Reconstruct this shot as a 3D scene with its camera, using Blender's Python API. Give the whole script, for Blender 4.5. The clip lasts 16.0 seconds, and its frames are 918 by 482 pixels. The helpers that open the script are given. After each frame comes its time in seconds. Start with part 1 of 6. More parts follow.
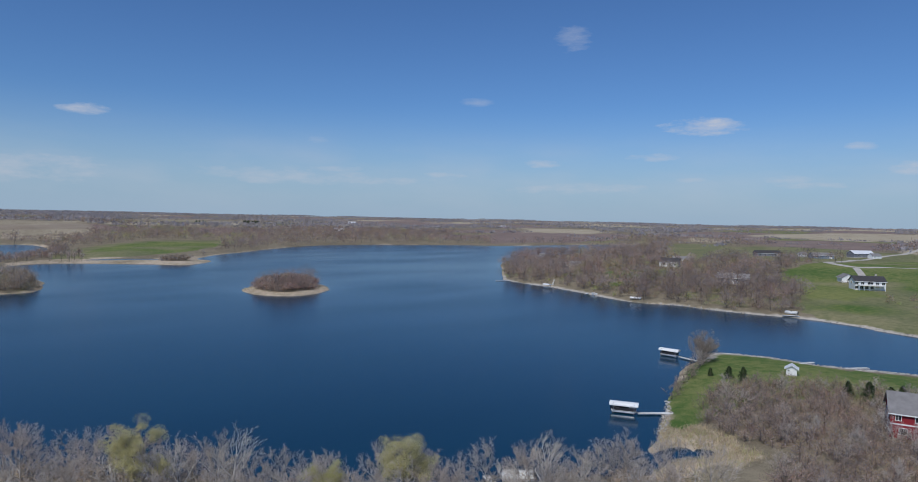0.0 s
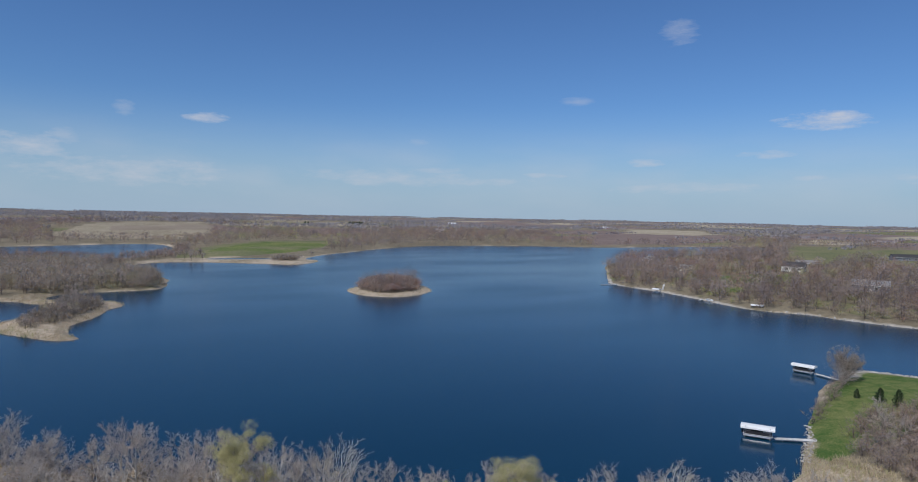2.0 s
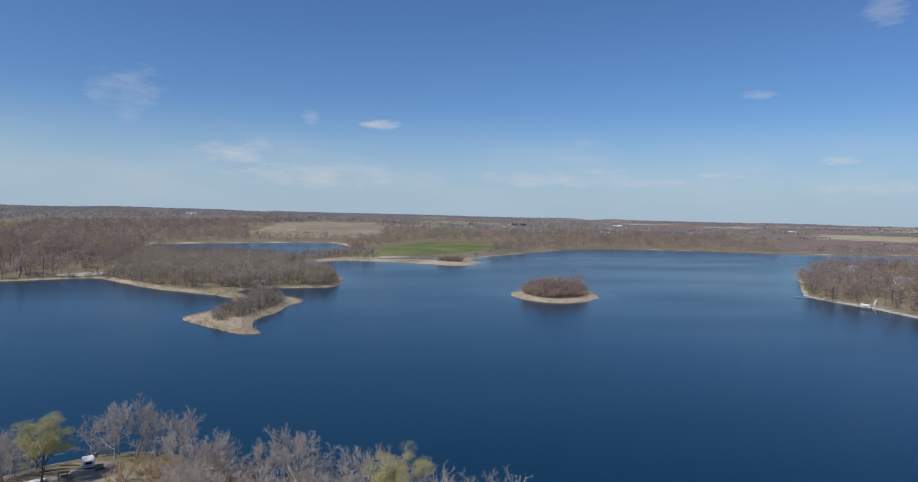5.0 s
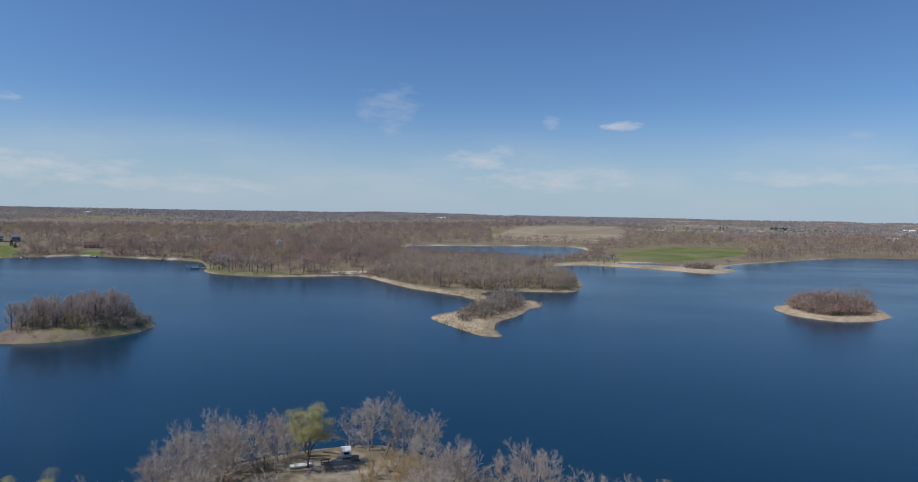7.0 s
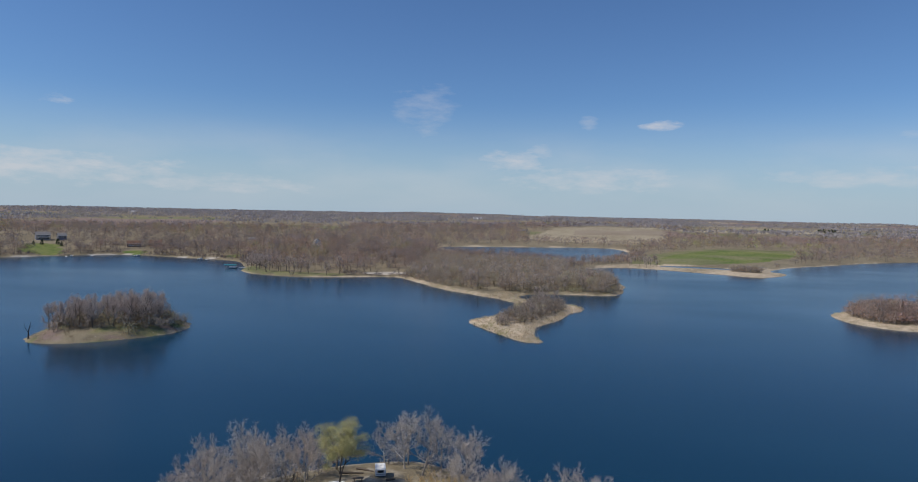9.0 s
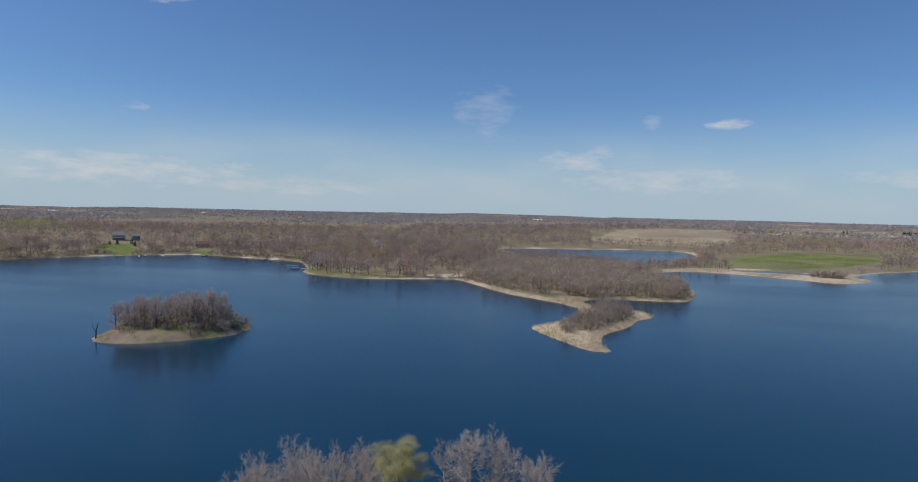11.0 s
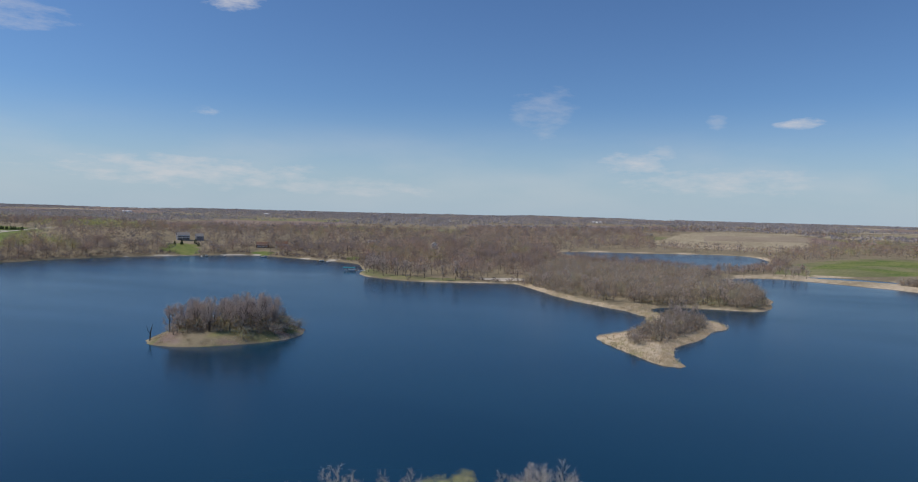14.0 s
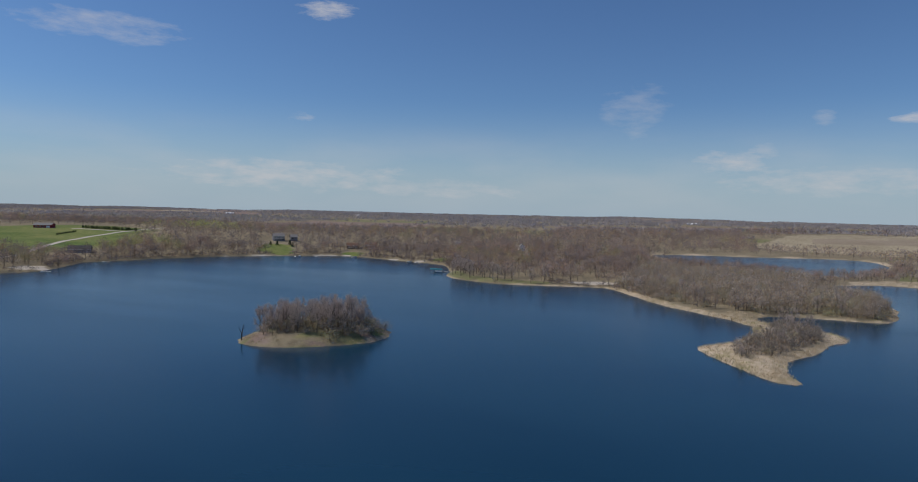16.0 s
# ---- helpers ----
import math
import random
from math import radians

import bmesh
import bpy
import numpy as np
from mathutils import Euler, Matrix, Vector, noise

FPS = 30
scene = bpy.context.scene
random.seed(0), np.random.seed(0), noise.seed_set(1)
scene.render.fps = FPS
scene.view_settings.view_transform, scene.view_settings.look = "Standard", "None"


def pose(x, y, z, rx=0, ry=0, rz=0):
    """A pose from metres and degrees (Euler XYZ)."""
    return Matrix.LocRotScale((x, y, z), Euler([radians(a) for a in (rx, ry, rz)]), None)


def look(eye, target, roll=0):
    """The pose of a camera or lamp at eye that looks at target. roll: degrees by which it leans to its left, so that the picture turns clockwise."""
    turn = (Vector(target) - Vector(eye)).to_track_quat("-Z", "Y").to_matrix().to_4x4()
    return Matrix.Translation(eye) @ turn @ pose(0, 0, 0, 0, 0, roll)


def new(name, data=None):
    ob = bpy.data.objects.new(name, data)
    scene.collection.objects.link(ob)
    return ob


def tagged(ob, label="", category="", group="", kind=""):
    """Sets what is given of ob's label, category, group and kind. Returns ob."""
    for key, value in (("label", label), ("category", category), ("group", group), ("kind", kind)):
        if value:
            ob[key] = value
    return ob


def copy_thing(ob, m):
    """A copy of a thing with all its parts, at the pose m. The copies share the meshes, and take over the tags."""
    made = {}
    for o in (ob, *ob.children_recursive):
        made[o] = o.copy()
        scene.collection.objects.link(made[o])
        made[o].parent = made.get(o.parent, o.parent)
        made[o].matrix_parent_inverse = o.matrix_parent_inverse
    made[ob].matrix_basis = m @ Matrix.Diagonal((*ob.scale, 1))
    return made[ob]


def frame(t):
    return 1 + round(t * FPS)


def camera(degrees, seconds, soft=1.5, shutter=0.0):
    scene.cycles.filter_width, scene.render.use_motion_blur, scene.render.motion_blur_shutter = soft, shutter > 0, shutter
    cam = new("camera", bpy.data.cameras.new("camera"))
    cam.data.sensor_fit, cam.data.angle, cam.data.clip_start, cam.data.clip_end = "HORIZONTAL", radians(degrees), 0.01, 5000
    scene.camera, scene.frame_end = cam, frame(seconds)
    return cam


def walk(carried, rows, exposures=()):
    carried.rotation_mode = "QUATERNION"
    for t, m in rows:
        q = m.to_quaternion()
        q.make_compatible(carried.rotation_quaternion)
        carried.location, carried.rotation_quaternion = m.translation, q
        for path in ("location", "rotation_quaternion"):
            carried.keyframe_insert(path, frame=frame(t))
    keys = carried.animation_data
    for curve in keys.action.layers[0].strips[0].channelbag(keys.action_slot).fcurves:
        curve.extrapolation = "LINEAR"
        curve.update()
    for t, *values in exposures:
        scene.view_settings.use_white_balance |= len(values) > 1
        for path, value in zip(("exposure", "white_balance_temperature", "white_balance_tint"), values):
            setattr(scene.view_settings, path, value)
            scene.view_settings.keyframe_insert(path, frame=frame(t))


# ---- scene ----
cam = camera(71.10, 16.0, soft=0.95)


def aim(x, y, z, yaw, pitch, roll):
    return pose(x, y, z, 90 + pitch, 0, yaw) @ pose(0, 0, 0, 0, 0, roll)


PATH = [
    (0, aim(-2.14, 3.17, 49.77, -39.36, -2.22, 1.21)),
    (0.5, aim(-1.37, 5.32, 49.8, -35.81, -2.25, 1.13)),
    (1, aim(-0.61, 7.47, 49.83, -33.52, -2.28, 1.11)),
    (1.5, aim(0.15, 9.63, 49.86, -31.86, -2.31, 1.14)),
    (2, aim(0.9, 11.81, 49.89, -30.57, -2.32, 1.11)),
    (2.5, aim(1.63, 13.99, 49.92, -29.51, -2.35, 1.19)),
    (3, aim(2.32, 16.18, 49.94, -28.62, -2.37, 1.18)),
    (3.2, aim(2.57, 17.07, 49.95, -28.25, -2.38, 1.2)),
    (3.8, aim(3.34, 19.73, 49.98, -27.2, -2.41, 1.26)),
    (4.3, aim(4.04, 21.98, 50.01, -24.85, -2.43, 1.31)),
    (4.8, aim(4.62, 24.23, 50.04, -19.37, -2.46, 1.36)),
    (5.1, aim(4.8, 25.55, 50.05, -14.37, -2.47, 1.39)),
    (5.3, aim(4.88, 26.46, 50.05, -10.47, -2.48, 1.41)),
    (5.5, aim(4.99, 27.34, 50.06, -6.05, -2.54, 1.28)),
    (6, aim(5, 29.53, 50.08, 0.05, -2.56, 1.1)),
    (6.5, aim(4.78, 31.71, 50.08, 3.16, -2.57, 1.06)),
    (7, aim(4.39, 33.91, 50.08, 4.92, -2.58, 1.05)),
    (7.5, aim(3.89, 36.16, 50.08, 6.03, -2.59, 1.08)),
    (8, aim(3.31, 38.47, 50.08, 6.86, -2.61, 1.11)),
    (9, aim(2.09, 43.18, 50.1, 8.11, -2.6, 1.23)),
    (9.6, aim(1.25, 46.06, 50.11, 8.61, -2.6, 1.3)),
    (10, aim(0.71, 47.95, 50.12, 8.86, -2.59, 1.34)),
    (10.3, aim(0.3, 49.32, 50.12, 9.51, -2.59, 1.38)),
    (10.5, aim(0.03, 50.25, 50.13, 10.56, -2.58, 1.38)),
    (11, aim(-0.67, 52.52, 50.13, 13.4, -2.59, 1.25)),
    (11.5, aim(-1.37, 54.76, 50.13, 15.17, -2.58, 1.34)),
    (12, aim(-2.07, 56.95, 50.13, 16.3, -2.57, 1.31)),
    (12.5, aim(-2.81, 59.11, 50.13, 17.06, -2.56, 1.36)),
    (13, aim(-3.57, 61.23, 50.12, 17.66, -2.55, 1.38)),
    (13.5, aim(-4.36, 63.34, 50.12, 18.05, -2.56, 1.45)),
    (14, aim(-5.18, 65.43, 50.11, 18.47, -2.54, 1.46)),
    (14.5, aim(-6.04, 67.51, 50.1, 18.71, -2.54, 1.55)),
    (15, aim(-6.94, 69.58, 50.09, 18.92, -2.56, 1.55)),
    (15.5, aim(-7.88, 71.66, 50.07, 20.93, -2.55, 1.52)),
    (16, aim(-8.84, 73.73, 50.05, 26.23, -2.61, 1.38)),
]
walk(cam, PATH, exposures=[(0, -0.19, 6150, 10), (1.5, -0.13, 6230, 10), (3.2, -0.07, 6400, 10), (5.3, 0.01, 6550, 10), (10.3, 0.02, 6850, 10), (15.5, 0.03, 6900, 10), (16.0, -0.2, 6900, 10)])

# ---- sky and sun ----
SUN_AZ, SUN_EL = radians(-112), radians(50)
world = bpy.data.worlds.new("sky")
scene.world = world
world.use_nodes = True
wn, wl = world.node_tree.nodes, world.node_tree.links
wn.clear()


def wmath(op, a, b=None, c=None, clamp=False):
    n = wn.new("ShaderNodeMath")
    n.operation, n.use_clamp = op, clamp
    for i, v in enumerate((a, b, c)):
        if v is None:
            continue
        if isinstance(v, (int, float)):
            n.inputs[i].default_value = v
        else:
            wl.new(v, n.inputs[i])
    return n.outputs[0]


sky = wn.new("ShaderNodeTexSky")
sky.sky_type, sky.sun_disc = "NISHITA", False
sky.sun_elevation, sky.sun_rotation = SUN_EL, SUN_AZ
sky.altitude, sky.air_density, sky.dust_density, sky.ozone_density = 300, 1.0, 0.3, 2.0
coord = wn.new("ShaderNodeTexCoord")
split = wn.new("ShaderNodeSeparateXYZ")
wl.new(coord.outputs["Generated"], split.inputs[0])
az = wmath("ARCTAN2", split.outputs[0], split.outputs[1])
el = wmath("ARCSINE", split.outputs[2])
plane = wn.new("ShaderNodeCombineXYZ")
wl.new(wmath("MULTIPLY", az, 1.0), plane.inputs[0])
wl.new(wmath("MULTIPLY", el, 3.2), plane.inputs[1])
puff = wn.new("ShaderNodeTexNoise")
puff.inputs["Scale"].default_value, puff.inputs["Detail"].default_value, puff.inputs["Roughness"].default_value = 22, 6, 0.62
wl.new(plane.outputs[0], puff.inputs["Vector"])
veil = wn.new("ShaderNodeTexNoise")
veil.inputs["Scale"].default_value, veil.inputs["Detail"].default_value = 5, 5
wl.new(plane.outputs[0], veil.inputs["Vector"])
# azimuth, elevation, half width, half height in degrees, density
CLOUDS = [(9.0, 7.6, 1.9, 0.6, 0.8), (60, 7.8, 3.9, 0.8, 0.9), (40.7, 10, 1.8, 0.5, 0.3), (49.1, 15.3, 1.9, 1.1, 0.35),
          (46.6, 4.7, 2.2, 0.4, 0.6), (56.2, 5.3, 3.0, 0.4, 0.55), (71.2, 5.9, 1.2, 0.4, 0.6), (74.5, 4.1, 2.0, 0.7, 0.7), (68, 3.0, 3.0, 0.35, 0.5), (59, 3.4, 2.2, 0.3, 0.45), (38, 3.6, 2.4, 0.3, 0.4), (28, 3.9, 3.0, 0.4, 0.4),
          (26.8, 6.3, 1.3, 0.4, 0.3), (-11.3, 8.9, 3.0, 2.3, 0.26), (-3.2, 4.5, 3.8, 1.2, 0.6), (-40.3, 7.8, 1.5, 0.5, 0.6),
          (-38, 16.6, 2.6, 0.9, 0.85), (-55, 13.4, 6.5, 1.2, 0.4), (4, 3.0, 9, 1.4, 0.5), (24, 3.2, 9, 0.9, 0.42), (33, 3.0, 7, 0.5, 0.4), (50, 2.6, 9, 0.6, 0.42), (66, 3.4, 4, 0.4, 0.42),
          (-42, 2.9, 12, 1.5, 0.62), (-28, 1.9, 10, 0.9, 0.45), (3, 7.9, 1.0, 0.7, 0.3), (-1, 5.4, 1.2, 0.9, 0.3)]
cover = None
for a, e, w, h, dens in CLOUDS:
    dx = wmath("MULTIPLY", wmath("SUBTRACT", az, radians(a)), 1 / radians(w))
    dy = wmath("MULTIPLY", wmath("SUBTRACT", el, radians(e)), 1 / radians(h))
    r2 = wmath("ADD", wmath("MULTIPLY", dx, dx), wmath("MULTIPLY", dy, dy))
    edge = wmath("ADD", wmath("SUBTRACT", 1.0, r2), wmath("MULTIPLY", wmath("SUBTRACT", puff.outputs[0], 0.55), 3.4))
    m = wmath("MULTIPLY", wmath("MULTIPLY", edge, 0.8, clamp=True), dens)
    m = wmath("MULTIPLY", m, wmath("SUBTRACT", 1.6, wmath("MULTIPLY", r2, 0.7), clamp=True))
    cover = m if cover is None else wmath("MAXIMUM", cover, m)
haze_low = wmath("MULTIPLY", wmath("SUBTRACT", 1.0, wmath("MULTIPLY", wmath("ABSOLUTE", wmath("SUBTRACT", el, radians(3.2))), 1 / radians(4.5)), clamp=True),
                 wmath("MULTIPLY", wmath("SUBTRACT", veil.outputs[0], 0.42), 1.6, clamp=True))
cover = wmath("MAXIMUM", cover, wmath("MULTIPLY", haze_low, 0.6))
cloud_mix = wn.new("ShaderNodeMix")
cloud_mix.data_type = "RGBA"
wl.new(cover, cloud_mix.inputs[0])
tint = wn.new("ShaderNodeValToRGB")
tint.color_ramp.elements[0].color, tint.color_ramp.elements[1].color = (0.54, 0.76, 1.0, 1), (0.49, 0.70, 0.98, 1)
tint.color_ramp.elements[0].position, tint.color_ramp.elements[1].position = 0.0, 0.12
wl.new(el, tint.inputs[0])
clear = wn.new("ShaderNodeMix")
clear.data_type, clear.blend_type = "RGBA", "MULTIPLY"
clear.inputs[0].default_value = 1.0
wl.new(sky.outputs[0], clear.inputs[6])
wl.new(tint.outputs[0], clear.inputs[7])
low_air = wn.new("ShaderNodeMapRange")
low_air.interpolation_type = "SMOOTHSTEP"
low_air.inputs[1].default_value, low_air.inputs[2].default_value = radians(-1), radians(10)
low_air.inputs[3].default_value, low_air.inputs[4].default_value = 0.92, 0.0
wl.new(el, low_air.inputs[0])
pale = wn.new("ShaderNodeMix")
pale.data_type = "RGBA"
pale.inputs[7].default_value = (3.6, 4.75, 6.0, 1)
wl.new(low_air.outputs[0], pale.inputs[0])
wl.new(clear.outputs[2], pale.inputs[6])
wl.new(pale.outputs[2], cloud_mix.inputs[6])
cloud_mix.inputs[7].default_value = (5.9, 6.05, 6.6, 1)
background = wn.new("ShaderNodeBackground")
background.inputs[1].default_value = 0.1
wl.new(cloud_mix.outputs[2], background.inputs[0])
wout = wn.new("ShaderNodeOutputWorld")
wl.new(background.outputs[0], wout.inputs[0])

sun = new("sun", bpy.data.lights.new("sun", "SUN"))
sun.data.energy, sun.data.angle, sun.data.color = 3.2, radians(0.55), (1.0, 0.95, 0.88)
sun.matrix_world = look((0, 0, 500), (-500 * math.sin(SUN_AZ), -500 * math.cos(SUN_AZ), 500 - 500 * math.tan(SUN_EL)))


# ---- materials ----
def material(name, color, rough=0.8, vary=0.25, scale=1.0, bump=0.2, metallic=0.0, spec=0.3, island=False):
    """A procedural surface: colour with broad stains and fine grain, and a fine relief. scale: grains per metre."""
    m = bpy.data.materials.new(name)
    m.use_nodes = True
    n, l = m.node_tree.nodes, m.node_tree.links
    b = n["Principled BSDF"]
    b.inputs["Roughness"].default_value, b.inputs["Metallic"].default_value = rough, metallic
    b.inputs["Specular IOR Level"].default_value = spec
    tc = n.new("ShaderNodeTexCoord")
    big, fine = n.new("ShaderNodeTexNoise"), n.new("ShaderNodeTexNoise")
    big.inputs["Scale"].default_value, fine.inputs["Scale"].default_value = 0.35 * scale, 6 * scale
    big.inputs["Detail"].default_value, fine.inputs["Detail"].default_value = 3, 3
    for t in (big, fine):
        l.new(tc.outputs["Object"], t.inputs["Vector"])
    add = n.new("ShaderNodeMath")
    add.operation = "ADD"
    l.new(big.outputs[0], add.inputs[0])
    l.new(fine.outputs[0], add.inputs[1])
    last = add.outputs[0]
    if island:
        info = n.new("ShaderNodeObjectInfo")
        mad = n.new("ShaderNodeMath")
        mad.operation = "MULTIPLY_ADD"
        mad.inputs[1].default_value, mad.inputs[2].default_value = 0.7, -0.35
        l.new(info.outputs["Random"], mad.inputs[0])
        plus = n.new("ShaderNodeMath")
        plus.operation = "ADD"
        l.new(last, plus.inputs[0])
        l.new(mad.outputs[0], plus.inputs[1])
        last = plus.outputs[0]
    ramp = n.new("ShaderNodeValToRGB")
    c = np.array(color[:3])
    ramp.color_ramp.elements[0].position, ramp.color_ramp.elements[1].position = 0.3, 0.7
    ramp.color_ramp.elements[0].color = (*(c * (1 - vary)), 1)
    ramp.color_ramp.elements[1].color = (*np.minimum(c * (1 + vary), 0.95), 1)
    half = n.new("ShaderNodeMath")
    half.operation = "MULTIPLY"
    half.inputs[1].default_value = 0.5
    l.new(last, half.inputs[0])
    l.new(half.outputs[0], ramp.inputs[0])
    l.new(ramp.outputs[0], b.inputs["Base Color"])
    if bump:
        bp = n.new("ShaderNodeBump")
        bp.inputs["Strength"].default_value, bp.inputs["Distance"].default_value = bump, 0.05
        l.new(fine.outputs[0], bp.inputs["Height"])
        l.new(bp.outputs[0], b.inputs["Normal"])
    return m


def toned(name, stops, rough=0.85, source="tone", soft=False, gaps=0.0):
    """A plant material whose colour runs through the stops with each plant's own tone."""
    m = bpy.data.materials.new(name)
    m.use_nodes = True
    n, l = m.node_tree.nodes, m.node_tree.links
    b = n["Principled BSDF"]
    b.inputs["Roughness"].default_value, b.inputs["Specular IOR Level"].default_value = rough, 0.15
    if source == "tone":
        a = n.new("ShaderNodeAttribute")
        a.attribute_name = "tone"
        fac = a.outputs["Fac"]
    else:
        fac = n.new("ShaderNodeObjectInfo").outputs["Random"]
    geo = n.new("ShaderNodeNewGeometry")
    mad = n.new("ShaderNodeMath")
    mad.operation = "MULTIPLY_ADD"
    mad.inputs[1].default_value = 0.08
    l.new(geo.outputs["Random Per Island"], mad.inputs[0])
    l.new(fac, mad.inputs[2])
    sub = n.new("ShaderNodeMath")
    sub.operation = "SUBTRACT"
    sub.inputs[1].default_value = 0.04
    l.new(mad.outputs[0], sub.inputs[0])
    ramp = n.new("ShaderNodeValToRGB")
    els = ramp.color_ramp.elements
    while len(els) < len(stops):
        els.new(0.5)
    for e, (p, c) in zip(els, stops):
        e.position, e.color = p, (*c, 1)
    l.new(sub.outputs[0], ramp.inputs[0])
    last = ramp.outputs[0]
    if source == "tone":
        wood = n.new("ShaderNodeAttribute")
        wood.attribute_name = "bark"
        mix = n.new("ShaderNodeMix")
        mix.data_type = "RGBA"
        mix.inputs[7].default_value = (0.17, 0.14, 0.12, 1)
        l.new(wood.outputs["Fac"], mix.inputs[0])
        l.new(last, mix.inputs[6])
        last = mix.outputs[2]
    l.new(last, b.inputs["Base Color"])
    if soft:
        # thin sprays let part of the light through
        lit, both = n.new("ShaderNodeBsdfTranslucent"), n.new("ShaderNodeMixShader")
        both.inputs[0].default_value = 0.25
        l.new(last, lit.inputs[0])
        l.new(b.outputs[0], both.inputs[1])
        l.new(lit.outputs[0], both.inputs[2])
        l.new(both.outputs[0], n["Material Output"].inputs[0])
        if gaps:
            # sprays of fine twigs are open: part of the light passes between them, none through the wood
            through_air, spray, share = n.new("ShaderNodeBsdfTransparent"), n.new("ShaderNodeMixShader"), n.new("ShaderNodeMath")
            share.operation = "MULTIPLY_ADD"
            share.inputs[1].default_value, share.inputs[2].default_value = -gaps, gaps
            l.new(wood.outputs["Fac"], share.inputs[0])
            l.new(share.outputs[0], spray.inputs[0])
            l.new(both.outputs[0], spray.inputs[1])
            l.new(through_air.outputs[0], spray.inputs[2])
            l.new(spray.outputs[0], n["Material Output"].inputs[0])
    return m


TWIG = [(0.0, (0.20, 0.16, 0.145)), (0.2, (0.41, 0.325, 0.285)), (0.38, (0.24, 0.185, 0.165)), (0.55, (0.45, 0.355, 0.285)), (0.68, (0.40, 0.245, 0.215)), (0.8, (0.40, 0.36, 0.20)), (1.0, (0.46, 0.50, 0.16))]
# distance haze painted in: paler, bluer twigs for far woods and hedgerows
TWIG_HAZE = [(0.0, (0.33, 0.31, 0.335)), (0.3, (0.42, 0.375, 0.37)), (0.5, (0.33, 0.32, 0.325)), (0.75, (0.43, 0.38, 0.365)), (1.0, (0.32, 0.345, 0.26))]
TWIG_ISLAND = [(0.0, (0.47, 0.40, 0.36)), (0.5, (0.57, 0.48, 0.42)), (1.0, (0.49, 0.40, 0.355))]
TWIG_NEAR = [(0.0, (0.56, 0.51, 0.46)), (0.35, (0.45, 0.39, 0.34)), (0.7, (0.57, 0.50, 0.43)), (1.0, (0.50, 0.41, 0.355))]
BARK = [(0.0, (0.15, 0.125, 0.105)), (0.5, (0.09, 0.075, 0.065)), (1.0, (0.19, 0.165, 0.14))]
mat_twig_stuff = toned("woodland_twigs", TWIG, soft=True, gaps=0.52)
mat_twig_grey = toned("grey_twigs", [(0.0, (0.29, 0.255, 0.22)), (0.5, (0.36, 0.31, 0.265)), (1.0, (0.31, 0.265, 0.22))], source="random", soft=True)
mat_twig_oak = toned("oak_twigs", [(0.0, (0.40, 0.33, 0.265)), (1.0, (0.40, 0.33, 0.265))], source="random", soft=True)
mat_twig_brown = toned("brown_brush_twigs", [(0.0, (0.36, 0.28, 0.235)), (0.5, (0.43, 0.34, 0.28)), (1.0, (0.33, 0.265, 0.23))], source="random", soft=True)
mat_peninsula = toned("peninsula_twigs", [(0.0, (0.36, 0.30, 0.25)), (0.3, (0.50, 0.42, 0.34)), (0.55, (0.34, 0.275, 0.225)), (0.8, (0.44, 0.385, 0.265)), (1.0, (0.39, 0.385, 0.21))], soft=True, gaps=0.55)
mat_far_woods = toned("hazed_far_woods", TWIG_HAZE, soft=True, gaps=0.4)
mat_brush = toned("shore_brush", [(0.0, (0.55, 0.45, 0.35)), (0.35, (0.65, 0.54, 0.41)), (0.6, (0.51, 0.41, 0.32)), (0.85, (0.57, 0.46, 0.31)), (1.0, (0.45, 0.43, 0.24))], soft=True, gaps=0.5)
mat_bark_grey = toned("grey_bark", [(0.0, (0.38, 0.34, 0.30)), (0.5, (0.28, 0.245, 0.215)), (1.0, (0.43, 0.39, 0.345))], source="random")
mat_twig = toned("tree_twigs", TWIG_ISLAND, source="random", soft=True)
mat_twig_thicket = toned("thicket_twigs", [(0.0, (0.38, 0.30, 0.255)), (0.5, (0.45, 0.355, 0.295)), (1.0, (0.41, 0.31, 0.265))], source="random", soft=True)
mat_twig_near = toned("near_twigs", TWIG_NEAR, source="random", soft=True)
mat_twig_pale = toned("pale_twigs", [(0.0, (0.66, 0.59, 0.49)), (0.5, (0.57, 0.49, 0.39)), (1.0, (0.66, 0.55, 0.41))], source="random", soft=True)
mat_bark = toned("tree_bark", BARK, source="random")
mat_bark_bleached = toned("bleached_bark", [(0.0, (0.58, 0.54, 0.48)), (1.0, (0.5, 0.46, 0.41))], source="random")
mat_bud = toned("young_leaves", [(0.0, (0.50, 0.48, 0.23)), (0.5, (0.55, 0.50, 0.26)), (1.0, (0.45, 0.46, 0.22))], source="random", soft=True)
mat_reed = toned("dry_reeds", [(0.0, (0.36, 0.28, 0.18)), (0.3, (0.58, 0.47, 0.32)), (0.6, (0.68, 0.56, 0.41)), (0.8, (0.50, 0.44, 0.25)), (1.0, (0.42, 0.42, 0.19))], soft=True)
mat_needles = toned("conifer_needles", [(0.0, (0.06, 0.09, 0.045)), (1.0, (0.085, 0.12, 0.055))], source="random", soft=True)
mat_white = material("white_paint", (0.8, 0.8, 0.78), 0.55, 0.06, 1.5, 0.05)
mat_canopy = material("white_canopy_fabric", (0.82, 0.82, 0.8), 0.6, 0.05, 1.5, 0.08)
